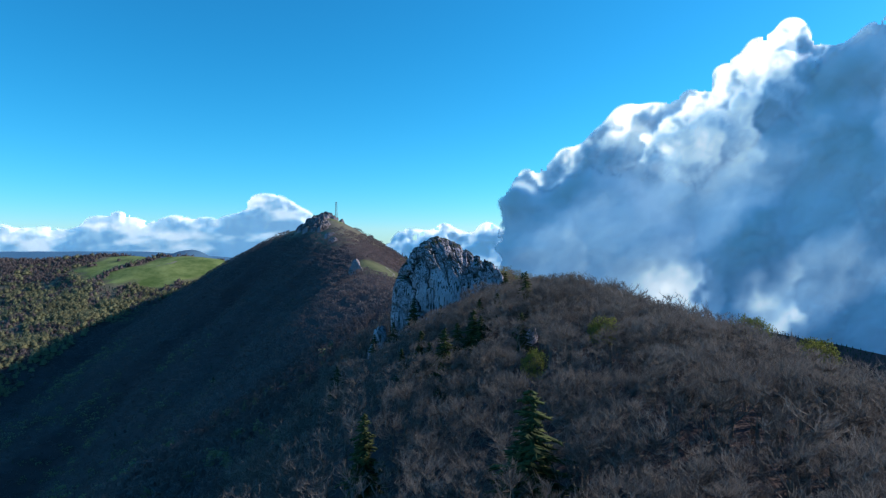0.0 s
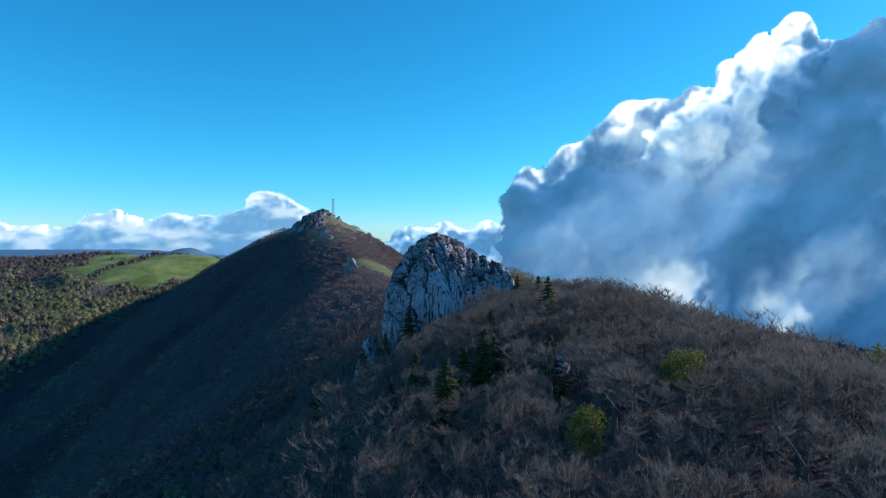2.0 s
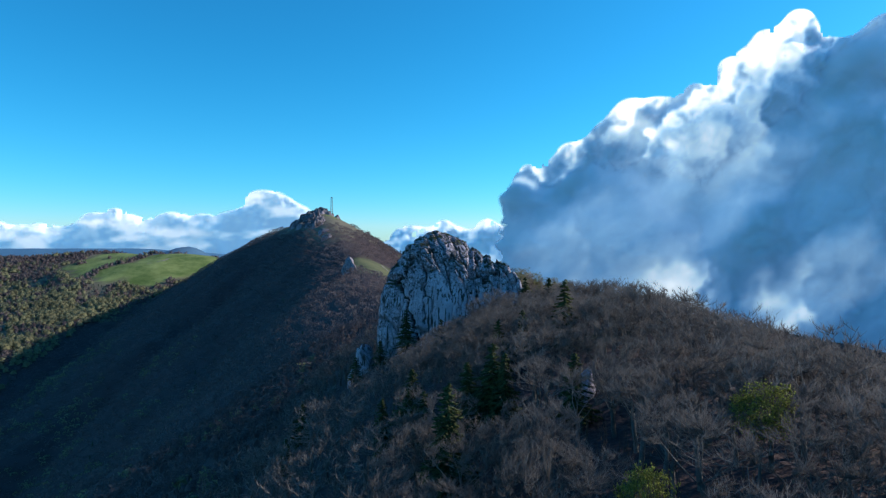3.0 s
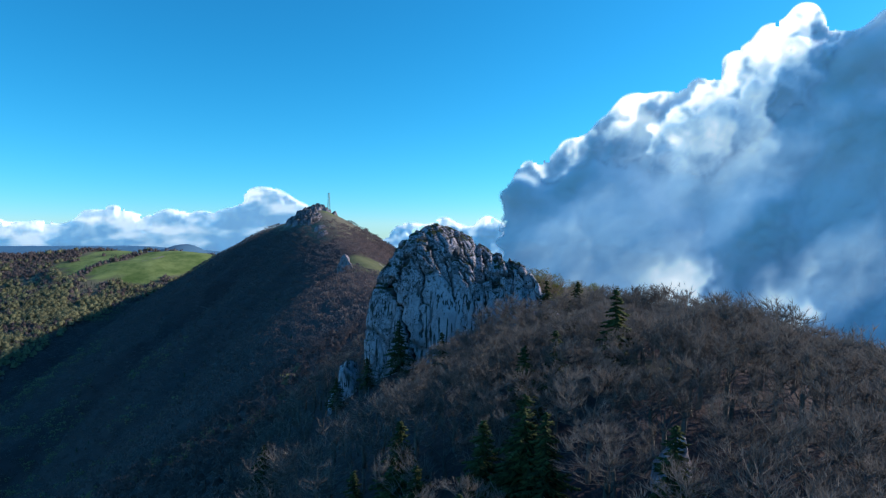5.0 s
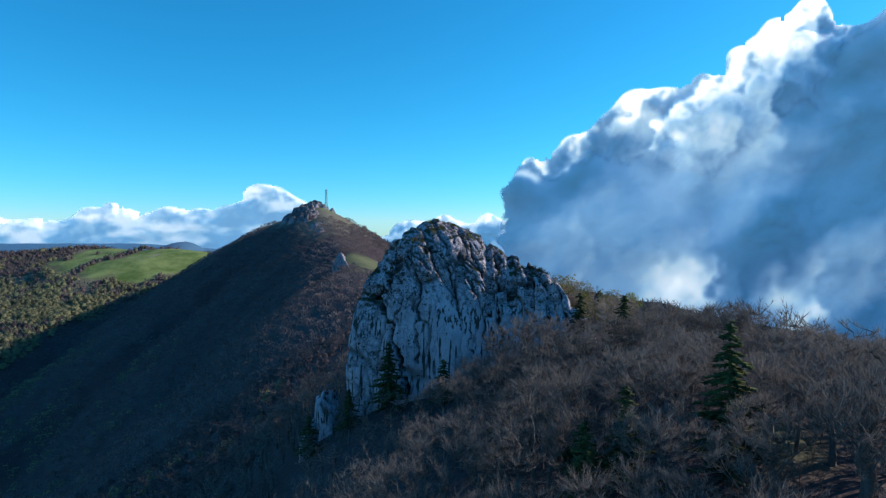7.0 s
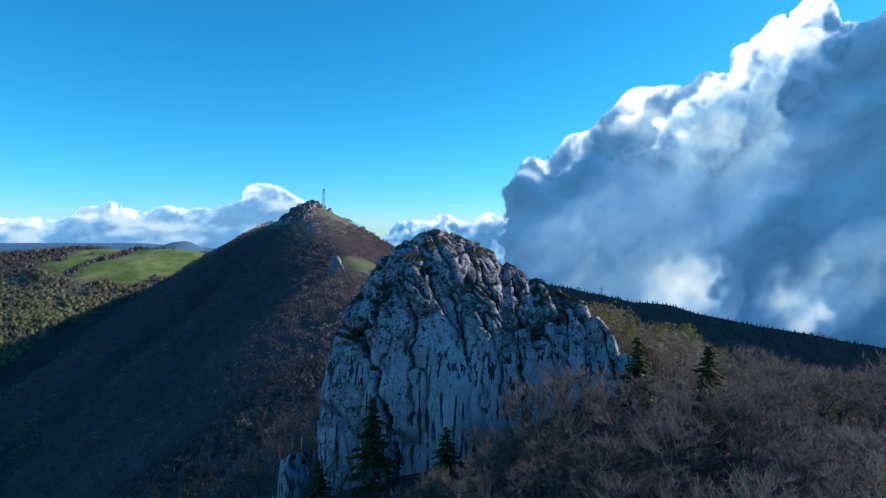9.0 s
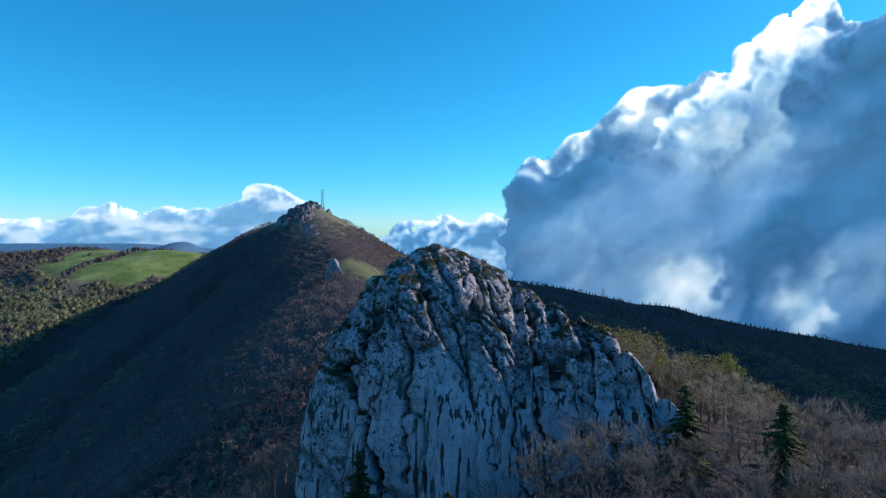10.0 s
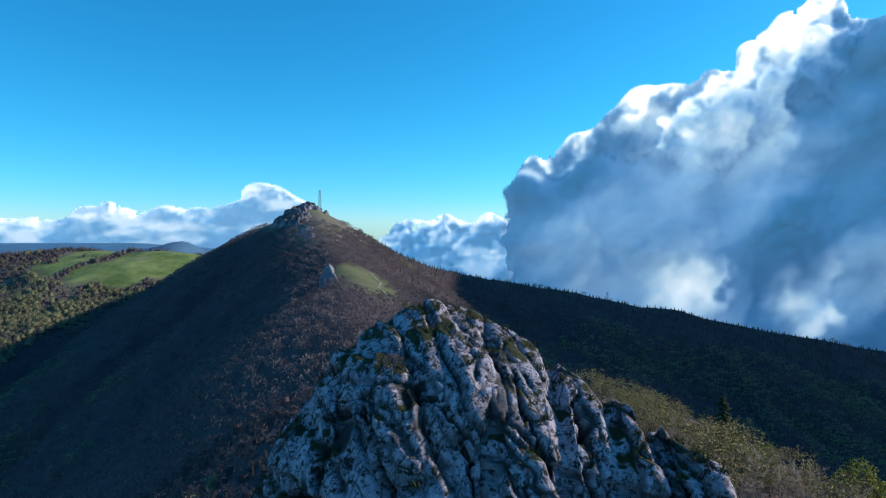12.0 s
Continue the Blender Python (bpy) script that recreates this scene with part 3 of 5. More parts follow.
    cuts = [0] + [int(np.abs(cx - v).argmin()) for v in (-11.2, 11.5)] + [len(cx) - 1]
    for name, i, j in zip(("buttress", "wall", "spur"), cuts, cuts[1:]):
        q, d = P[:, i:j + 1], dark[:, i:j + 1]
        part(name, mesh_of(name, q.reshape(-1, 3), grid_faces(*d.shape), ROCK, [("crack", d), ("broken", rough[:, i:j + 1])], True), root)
    # grass tufts on the ledges
    gu, gv = np.gradient(P, axis=1), np.gradient(P, axis=0)
    up = np.abs(np.cross(gu, gv)[..., 2]) / (np.linalg.norm(np.cross(gu, gv), axis=-1) + 1e-9)
    where = np.argwhere((up > 0.62) & (z > 44) & (np.arange(x.shape[0])[:, None] < 300))
    rt = np.random.default_rng(8)
    blades = []
    for k in range(3):
        w = Wood()
        for _ in range(46):
            a, t = rt.uniform(0, 6.283), rt.uniform(0, 0.28)
            foot = (math.cos(a) * t, math.sin(a) * t, -0.08)
            w.sliver(foot, (foot[0] * 2 + rt.normal(0, 0.09), foot[1] * 2 + rt.normal(0, 0.09), rt.uniform(0.15, 0.42)), 0.022, rt.uniform(0, 6.283))
        blades.append(mesh_of("grass_tuft", *w.arrays(), TURF))
    for k, (i, j) in enumerate(where[rt.choice(len(where), min(150, len(where)), replace=False)]):
        ob = part("grass_tuft", blades[k % 3], root)
        ob.matrix_world = pose(*[float(v) for v in P[i, j]], 0, 0, float(rt.uniform(0, 360))) @ Matrix.Diagonal((*[float(rt.uniform(0.7, 1.6))] * 3, 1))
    for sx, sz in ((-5.1, 56.2), (-10, 52.5), (15.6, 50), (2.6, 56.8)):
        gap = np.hypot(P[:300, :, 0] - sx, P[:300, :, 2] - sz)
        shrub_at.append(P[np.unravel_index(gap.argmin(), gap.shape)].tolist())
    return root


shrub_at = []
tagged(tooth(), "tall pale grey limestone crag with vertical fissures and grassy ledges", "rock")


def boulder(name, size, seed, material, nu=60, nv=34):
    """A craggy outcrop, its base at the origin: flat fracture faces that meet in broken edges, split by joints."""
    r = np.random.default_rng(500 + seed)
    th, ph = np.meshgrid(np.linspace(0, 2 * np.pi, nu, endpoint=False), np.radians(np.linspace(-50, 90, nv)))
    d = np.stack([np.cos(th) * np.cos(ph), np.sin(th) * np.cos(ph), np.sin(ph)], -1)
    q = d * 1.6 + seed * 5.3
    d = d + 0.07 * np.stack([fbm(q[..., 0] * 2, q[..., 1] * 2, q[..., 2] * 2 + k, 3) for k in (0, 30, 60)], -1)
    faces_n = r.normal(0, 1, (26, 3))
    faces_n[:, 2] = np.abs(faces_n[:, 2]) * 0.8 - 0.1
    faces_n /= np.linalg.norm(faces_n, axis=1, keepdims=True)
    reach = r.uniform(0.62, 1.0, 26) / np.maximum(d @ faces_n.T, 0.02)
    ranked = np.sort(reach, -1)
    near, edge = ranked[..., 0], ranked[..., 1] - ranked[..., 0]
    b = np.abs(fbm(q[..., 0] * 1.3, q[..., 1] * 1.3, q[..., 2] * 0.6, 4))
    ledge = vnoise(q[..., 0] * 0.4, q[..., 1] * 0.4, q[..., 2] * 7)
    R = np.minimum(near, 1.25) + 0.05 * ledge - 0.16 * np.exp(-(b / 0.07) ** 2) - 0.05 * np.minimum(b, 0.7)
    P = d * R[..., None] * np.array(size)
    ring = np.arange(nu * nv).reshape(nv, nu)
    nxt = np.roll(ring, -1, 1)
    faces = np.stack([ring[:-1], nxt[:-1], nxt[1:], ring[1:]], -1).reshape(-1, 4)
    return mesh_of(name, P.reshape(-1, 3), faces, material, [("crack", np.maximum(np.exp(-(b / 0.09) ** 2) * 0.9, 0.5 * np.exp(-(edge / 0.02) ** 2)))])


def place_rock(x, y, size, seed, label, up=0.0, turn=0.0, material=None):
    ob = new("rock_outcrop", boulder("rock_outcrop", size, seed, material or ROCK))
    ob.matrix_world = pose(x, y, float(height(x, y)) + up, 0, 0, turn)
    return tagged(ob, label, "rock")


place_rock(15.2, 112.2, (2.3, 1.9, 4.6), 1, "pale limestone boulder among bare beech trees", -1.1)
place_rock(-20.6, 195.5, (3.0, 4.2, 8.4), 2, "low limestone buttress at the foot of the crag", 0)
place_rock(-22.2, 189, (2.0, 2.0, 5.2), 3, "small pale rock at the foot of the crag", 0)
# the dark stone here stands in for the shade on this outcrop
place_rock(-87, 600, (8, 13, 17), 7, "bare limestone outcrop beside the grassy saddle", -1.5, 15, DARK_ROCK)
for i, (x, y, s) in enumerate([(-163, 872, 7), (-149, 824, 6), (-176, 1052, 5)]):
    place_rock(x, y, (s * 1.3, s * 1.1, s * 1.2), 11 + i, "grey limestone rock on the brown mountain shoulder", 0.3, 40 * i, DARK_ROCK)


def cells(x, y, size, seed):
    """Blocks of random stand on the plan, and how near the joint between two of them lies."""
    r = np.random.default_rng(seed)
    px, py, stand = r.uniform(0, 1, (64, 64)), r.uniform(0, 1, (64, 64)), r.uniform(-1, 1, (64, 64))
    qx, qy = x / size, y / size
    ix, iy = np.floor(qx).astype(int), np.floor(qy).astype(int)
    f1, f2, out = np.full(x.shape, 9.0), np.full(x.shape, 9.0), np.zeros(x.shape)
    for da in (-1, 0, 1):
        for db in (-1, 0, 1):
            ja, jb = ix + da, iy + db
            d = np.hypot(qx - ja - px[ja & 63, jb & 63], qy - jb - py[ja & 63, jb & 63])
            nearer = d < f1
            f2 = np.where(nearer, f1, np.minimum(f2, d))
            out = np.where(nearer, stand[ja & 63, jb & 63], out)
            f1 = np.minimum(f1, d)
    return out, f2 - f1


def summit_rib(x, y):
    """How far off the rocky summit and the rib below it lie, as a share of their width."""
    near = np.full(x.shape, 1e9)
    for ax, ay, bx, by, wide in ((-242, 1058, -208, 1070, 16), (-230, 1050, -212, 1012, 18), (-212, 1012, -196, 972, 12), (-208, 1070, -190, 1064, 8), (-196, 972, -188, 945, 7)):
        u = np.clip(((x - ax) * (bx - ax) + (y - ay) * (by - ay)) / ((bx - ax) ** 2 + (by - ay) ** 2), 0, 1)
        near = np.minimum(near, np.hypot(x - ax - u * (bx - ax), y - ay - u * (by - ay)) / wide)
    return near + 0.35 * fbm(x / 14, y / 14, x * 0 + 5, 3)


def summit_crag():
    """Broken limestone steps round the summit and down a rib below it."""
    x, y = np.meshgrid(np.arange(-272, -160, 0.75), np.arange(925, 1092, 0.8))
    wx, wy = x + 3 * fbm(x / 9, y / 9, x * 0, 3), y + 3 * fbm(x / 9, y / 9, x * 0 + 20, 3)
    rock = step(1.25 - summit_rib(x, y), 0.0, 0.55)
    big, g1 = cells(wx, wy * 0.8, 11, 3)
    mid_, g2 = cells(wx + 0.3 * wy, wy, 4.6, 4)
    fine_ = cells(wx, wy + 0.4 * wx, 2.1, 6)[0]
    lift = rock * (3.6 + 4.6 * big + 2.8 * mid_ + 1.1 * fine_ + 1.8 * fbm(x / 6, y / 6, x * 0 + 7, 3)) - (1 - step(rock, 0.0, 0.25)) * 2.5
    lift -= rock * (1.2 * np.exp(-(g1 / 0.06) ** 2) + 0.6 * np.exp(-(g2 / 0.08) ** 2))
    crack = rock * np.maximum(0.9 * np.exp(-(g1 / 0.08) ** 2), 0.7 * np.exp(-(g2 / 0.1) ** 2))
    P = np.stack([x + 0.5 * rock * mid_, y, height(x, y) + lift], -1)
    me = mesh_of("summit_crag", P.reshape(-1, 3), grid_faces(*x.shape), DARK_ROCK, [("crack", crack), ("broken", rock)])
    return tagged(new("summit_crag", me), "dark broken limestone crag capping the mountain summit", "rock")


summit_crag()

# ---- clouds ----


def blurred(a, times):
    for _ in range(times):
        p = np.pad(a, 1, mode="edge")
        a = (2 * a + p[:-2, 1:-1] + p[2:, 1:-1] + p[1:-1, :-2] + p[1:-1, 2:]) / 6
    return a


def cloud_bank(name, us, vs, away, heads, belly, seed, label, material, knob=22.0, back=0.1, pale=(), even=0, wide=1.0, low=0.27, rag=0.8, lit=1.25):
    """A cloud placed and shaped to fit the camera's view: us, vs span it as offsets in the picture (tangents times
    1079), away(u) is its distance.
    Round heads (u, v, radius, lift, painted brightness) carry smaller knobs, and a smooth belly stands before them."""
    r = np.random.default_rng(seed)
    U, V = np.meshgrid(us, vs)
    q = knob * 1.3
    start = us[0] + (0 if even else 40)
    tip = step(-U, -start - 170, -start - 50)
    warp = knob * (rag + 0.5 * tip)
    wu = U + warp * fbm(U / q, V / q, U * 0 + seed, 4)
    wv = V + warp * fbm(U / q, V / q, U * 0 + seed + 40, 4)
    H, crown = np.full(U.shape, -1e6), np.zeros(U.shape)
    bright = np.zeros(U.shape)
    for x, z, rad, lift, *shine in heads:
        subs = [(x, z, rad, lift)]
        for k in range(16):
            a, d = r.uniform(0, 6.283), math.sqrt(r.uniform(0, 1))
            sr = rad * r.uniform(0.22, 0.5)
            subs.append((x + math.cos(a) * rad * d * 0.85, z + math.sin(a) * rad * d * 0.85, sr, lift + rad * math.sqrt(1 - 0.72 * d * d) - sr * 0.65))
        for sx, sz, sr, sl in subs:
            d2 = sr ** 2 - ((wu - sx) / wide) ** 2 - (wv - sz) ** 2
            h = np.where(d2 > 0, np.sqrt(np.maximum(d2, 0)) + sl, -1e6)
            # upper-left side of each head, which gets the painted glow
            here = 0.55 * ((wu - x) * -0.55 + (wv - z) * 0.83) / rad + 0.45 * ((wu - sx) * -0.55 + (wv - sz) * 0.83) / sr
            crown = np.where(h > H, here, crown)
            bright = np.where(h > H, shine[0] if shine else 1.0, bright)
            H = np.maximum(H, h)
    if even:
        H = np.where(H > -1e5, blurred(np.where(H > -1e5, H, 0), even), H)
    B = np.full(U.shape, -1e6)
    for x, z, rad, lift in belly:
        d2 = rad ** 2 - (wu - x) ** 2 - (wv - z) ** 2
        B = np.maximum(B, np.where(d2 > 0, np.sqrt(np.maximum(d2, 0)) + lift, -1e6))
    solid = ((H > -1e5) | (B > -1e5)).astype(float)
    soft = blurred(np.where(B > -1e5, B, 0), 45) * step(blurred((B > -1e5).astype(float), 8), 0.3, 0.9)
    H = np.where(H > -1e5, H, -1e3)
    is_belly = step(soft - H, -8, 28)
    D = np.where(solid > 0, np.maximum(H, soft), 0)
    filled = np.maximum.accumulate(solid[::-1], 0)[::-1]
    keep = np.where(U > start + 60 + 20 * fbm(V / 45, U * 0, U * 0 + seed, 3), filled * (V < np.where(filled > 0, V, -1e4).max(0)[None] - 45), 0)
    keep = np.maximum(keep, solid)
    D = np.where(solid > 0, D, blurred(D * solid, 60) / (blurred(solid, 60) + 1e-3))
    solid = keep
    soft_by = 36 if even else 24
    dens = np.clip((blurred((blurred(solid, soft_by) > 0.78).astype(float), soft_by) - 0.28) * 1.5, 0, 1)
    if not even:
        dens = dens * step(U + 18 * fbm(U / 28, V / 28, U * 0 + 5, 4) - 0.06 * np.clip(V, -60, 60), start + 12, start + 54)
    puffs = knob * 0.32 * np.abs(fbm(U / q, V / q, D / q + seed, 5))
    D = D + puffs * step(dens, 0, 0.6) * (1 - 0.9 * is_belly) + is_belly * 0.25 * knob * fbm((0.8 * U + 0.6 * V) / knob / 8, (0.8 * V - 0.6 * U) / knob / 6, U * 0 + seed, 3)
    D = np.maximum(D, 0.9 * blurred(D, 30) * step(dens, 0.6, 1))
    D = np.maximum(D, blurred(D, 6) * is_belly)
    D = np.clip(D, 0, None) * step(dens, -0.1, 0.5)
    # brightness is painted along the upper edge and on the heads' upper left
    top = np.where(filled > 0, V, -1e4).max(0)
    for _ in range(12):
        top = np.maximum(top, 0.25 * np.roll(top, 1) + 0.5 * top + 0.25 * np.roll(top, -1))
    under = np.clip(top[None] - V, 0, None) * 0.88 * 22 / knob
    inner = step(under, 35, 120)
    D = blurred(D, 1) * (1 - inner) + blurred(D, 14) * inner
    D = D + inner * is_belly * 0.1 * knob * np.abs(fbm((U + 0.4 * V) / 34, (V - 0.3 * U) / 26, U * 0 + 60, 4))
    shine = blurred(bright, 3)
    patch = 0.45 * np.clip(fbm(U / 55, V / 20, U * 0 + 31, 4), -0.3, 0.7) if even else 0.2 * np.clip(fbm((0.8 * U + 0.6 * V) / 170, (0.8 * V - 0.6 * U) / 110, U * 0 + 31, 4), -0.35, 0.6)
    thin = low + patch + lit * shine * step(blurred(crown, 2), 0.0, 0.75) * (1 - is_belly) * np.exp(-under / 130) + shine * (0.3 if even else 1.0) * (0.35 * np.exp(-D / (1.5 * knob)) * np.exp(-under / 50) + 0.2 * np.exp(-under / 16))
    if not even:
        # painted glow varies in billows along the bright side, drifts across the belly
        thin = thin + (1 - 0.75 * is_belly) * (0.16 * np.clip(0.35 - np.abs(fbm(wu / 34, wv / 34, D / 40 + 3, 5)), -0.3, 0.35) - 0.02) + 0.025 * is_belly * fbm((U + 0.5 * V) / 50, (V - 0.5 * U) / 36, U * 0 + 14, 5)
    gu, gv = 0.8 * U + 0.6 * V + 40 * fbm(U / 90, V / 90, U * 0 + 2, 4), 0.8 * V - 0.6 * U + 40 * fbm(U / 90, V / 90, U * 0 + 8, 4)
    # patches put into the glow, brighter or darker by much
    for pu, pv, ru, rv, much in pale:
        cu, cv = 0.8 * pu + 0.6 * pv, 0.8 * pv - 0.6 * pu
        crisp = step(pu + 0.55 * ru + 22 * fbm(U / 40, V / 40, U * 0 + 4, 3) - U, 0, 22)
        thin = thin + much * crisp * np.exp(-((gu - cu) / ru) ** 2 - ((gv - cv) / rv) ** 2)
    # extra glow on the unseen bend, added to brighten the far ridge
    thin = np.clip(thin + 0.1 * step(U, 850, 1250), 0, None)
    base = away(U)
    near, rear = base * (1 - D / F), base * (1 + back * D / F) + 2
    ny, nx = U.shape
    quads = grid_faces(ny, nx)
    quads = quads[(solid.ravel()[quads] > 0).all(1)]
    P = np.concatenate([np.stack([U / F * Y, Y, 56 + V / F * Y], -1).reshape(-1, 3) for Y in (near, rear)])
    # close the rim between the front and the rear
    e = np.concatenate([quads[:, [0, 1]], quads[:, [1, 2]], quads[:, [2, 3]], quads[:, [3, 0]]])
    key = e.min(1).astype(np.int64) * (nx * ny) + e.max(1)
    _, first, times = np.unique(key, return_index=True, return_counts=True)
    rim = e[first[times == 1]]
    faces = np.concatenate([quads, quads[:, ::-1] + nx * ny, np.stack([rim[:, 1], rim[:, 0], rim[:, 0] + nx * ny, rim[:, 1] + nx * ny], -1)])
    used = np.unique(faces)
    new_id = np.zeros(len(P), dtype=np.int32)
    new_id[used] = np.arange(len(used))
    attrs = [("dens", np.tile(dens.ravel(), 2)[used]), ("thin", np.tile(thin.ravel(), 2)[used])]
    if even:
        return tagged(new(name, mesh_of(name, P[used], new_id[faces], material, attrs, True)), label, "cloud")
    # the heads, painted bright, and the belly, painted bluer
    root = new(name)
    low_part = np.tile(is_belly.ravel(), 2)[faces].mean(1) > 0.5
    for key, pick_ in (("cloud_crown", ~low_part), ("cloud_belly", low_part)):
        used = np.unique(faces[pick_])
        new_id[used] = np.arange(len(used))
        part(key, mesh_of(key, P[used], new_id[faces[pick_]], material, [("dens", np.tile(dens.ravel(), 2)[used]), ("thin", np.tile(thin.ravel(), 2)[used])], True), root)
    return tagged(root, label, "cloud")


# focal length that turns offsets in the camera's view into tangents
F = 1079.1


def lobes(rows, lift=0.0, grow=0.0):
    return [(u, v, s + grow, lift * s, *shine) for u, v, s, *shine in rows]


# lobes set out as they stand in the camera's view; last value is brightness
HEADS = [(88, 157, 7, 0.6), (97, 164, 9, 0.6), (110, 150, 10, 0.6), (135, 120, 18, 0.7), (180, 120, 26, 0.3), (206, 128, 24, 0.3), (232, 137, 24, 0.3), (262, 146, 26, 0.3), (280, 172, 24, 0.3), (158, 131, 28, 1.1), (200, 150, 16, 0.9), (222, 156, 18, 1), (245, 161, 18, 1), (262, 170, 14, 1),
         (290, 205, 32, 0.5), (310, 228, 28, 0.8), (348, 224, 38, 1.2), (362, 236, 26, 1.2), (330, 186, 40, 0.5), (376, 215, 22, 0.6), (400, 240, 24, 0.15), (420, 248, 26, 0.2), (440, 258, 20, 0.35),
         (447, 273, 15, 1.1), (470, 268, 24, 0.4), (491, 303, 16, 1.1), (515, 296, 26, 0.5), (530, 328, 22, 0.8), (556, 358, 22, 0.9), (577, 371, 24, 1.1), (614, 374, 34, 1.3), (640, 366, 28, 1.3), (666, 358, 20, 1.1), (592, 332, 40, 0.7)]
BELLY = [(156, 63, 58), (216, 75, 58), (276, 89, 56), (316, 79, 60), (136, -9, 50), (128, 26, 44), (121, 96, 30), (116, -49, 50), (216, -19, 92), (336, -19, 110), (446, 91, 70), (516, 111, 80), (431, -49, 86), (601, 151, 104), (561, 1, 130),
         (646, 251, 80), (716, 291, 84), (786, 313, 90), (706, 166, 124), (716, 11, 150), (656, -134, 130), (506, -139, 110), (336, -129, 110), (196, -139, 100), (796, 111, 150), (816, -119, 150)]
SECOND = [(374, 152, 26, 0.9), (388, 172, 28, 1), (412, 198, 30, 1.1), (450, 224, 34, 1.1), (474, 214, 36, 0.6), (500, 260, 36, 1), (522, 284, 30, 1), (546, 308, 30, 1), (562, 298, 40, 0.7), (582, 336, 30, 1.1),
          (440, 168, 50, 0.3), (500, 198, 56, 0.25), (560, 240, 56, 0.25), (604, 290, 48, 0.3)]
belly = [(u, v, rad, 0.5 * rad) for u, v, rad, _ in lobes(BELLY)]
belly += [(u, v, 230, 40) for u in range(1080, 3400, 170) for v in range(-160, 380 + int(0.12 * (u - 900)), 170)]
# beyond the view it bends towards the flight; unseen towers added to cast shade
belly += [(u, v, 230, 40) for u, v in ((1440, 540), (1640, 680), (1830, 770), (2000, 790), (2160, 620))]
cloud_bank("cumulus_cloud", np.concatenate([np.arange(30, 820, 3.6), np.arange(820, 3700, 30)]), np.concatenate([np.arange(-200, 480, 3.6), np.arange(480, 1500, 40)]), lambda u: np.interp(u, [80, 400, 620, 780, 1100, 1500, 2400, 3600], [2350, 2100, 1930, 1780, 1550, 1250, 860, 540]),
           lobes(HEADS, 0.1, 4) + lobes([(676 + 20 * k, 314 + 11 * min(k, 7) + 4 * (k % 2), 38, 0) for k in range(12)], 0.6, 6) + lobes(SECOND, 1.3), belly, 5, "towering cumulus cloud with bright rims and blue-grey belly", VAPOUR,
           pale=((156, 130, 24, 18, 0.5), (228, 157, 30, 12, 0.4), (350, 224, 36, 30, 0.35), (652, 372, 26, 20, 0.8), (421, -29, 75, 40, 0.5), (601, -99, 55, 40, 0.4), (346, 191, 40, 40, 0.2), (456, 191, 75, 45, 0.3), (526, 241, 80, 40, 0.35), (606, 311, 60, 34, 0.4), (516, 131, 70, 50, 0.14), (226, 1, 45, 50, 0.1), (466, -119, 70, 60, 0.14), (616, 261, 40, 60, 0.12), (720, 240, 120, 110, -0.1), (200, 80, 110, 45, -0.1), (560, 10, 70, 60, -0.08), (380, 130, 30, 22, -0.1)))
rc = np.random.default_rng(2)
LOW = [(u + rc.uniform(-6, 6), v + rc.uniform(-12, 8), rc.uniform(7, 19), rc.uniform(0, 1.1)) for u in range(-844, -239, 9) for v in (26 + 26 * math.exp(-((u + 304) / 55) ** 2) - 6 * math.sin(u / 60), 5, -14)]
LOW += [(-304, 83, 14), (-322, 69, 13), (-286, 69, 15), (-344, 53, 15), (-269, 57, 12), (-389, 44, 12), (-589, 46, 16), (-569, 39, 14), (-604, 39, 14)]
cloud_bank("distant_cloud", np.arange(-860, -215, 2.6), np.arange(-18, 125, 2.6), lambda u: 4800 + 0 * u, lobes(LOW, 0.1, 8), lobes([(-684, -29, 30)]), 8,
           "long bank of low white cumulus on the horizon", FAR_VAPOUR, knob=11, even=5, wide=2.2, low=0.52, rag=1.2, lit=0.4)
MID = [(-84, 13, 12), (-62, 17, 14), (-42, 11, 16), (-19, 27, 14), (1, 25, 18), (21, 17, 20), (51, 21, 20), (76, 25, 22), (101, 16, 24), (-54, -5, 24), (-4, -7, 26), (56, -7, 28), (-74, -29, 30), (-24, -34, 32), (36, -34, 32), (96, -29, 32)] + [(u, v, 34) for u in range(-84, 126, 25) for v in (-54, -79)]
cloud_bank("distant_cloud", np.arange(-110, 145, 2.6), np.arange(-110, 70, 2.6), lambda u: 4700 + 0 * u, lobes(MID, 0.1, 6), lobes([(16, -29, 30)]), 12,
           "low white cumulus far behind the ridge", FAR_VAPOUR, knob=13, even=2, low=0.25, rag=1.0, lit=1.0)

# ---- trees ----


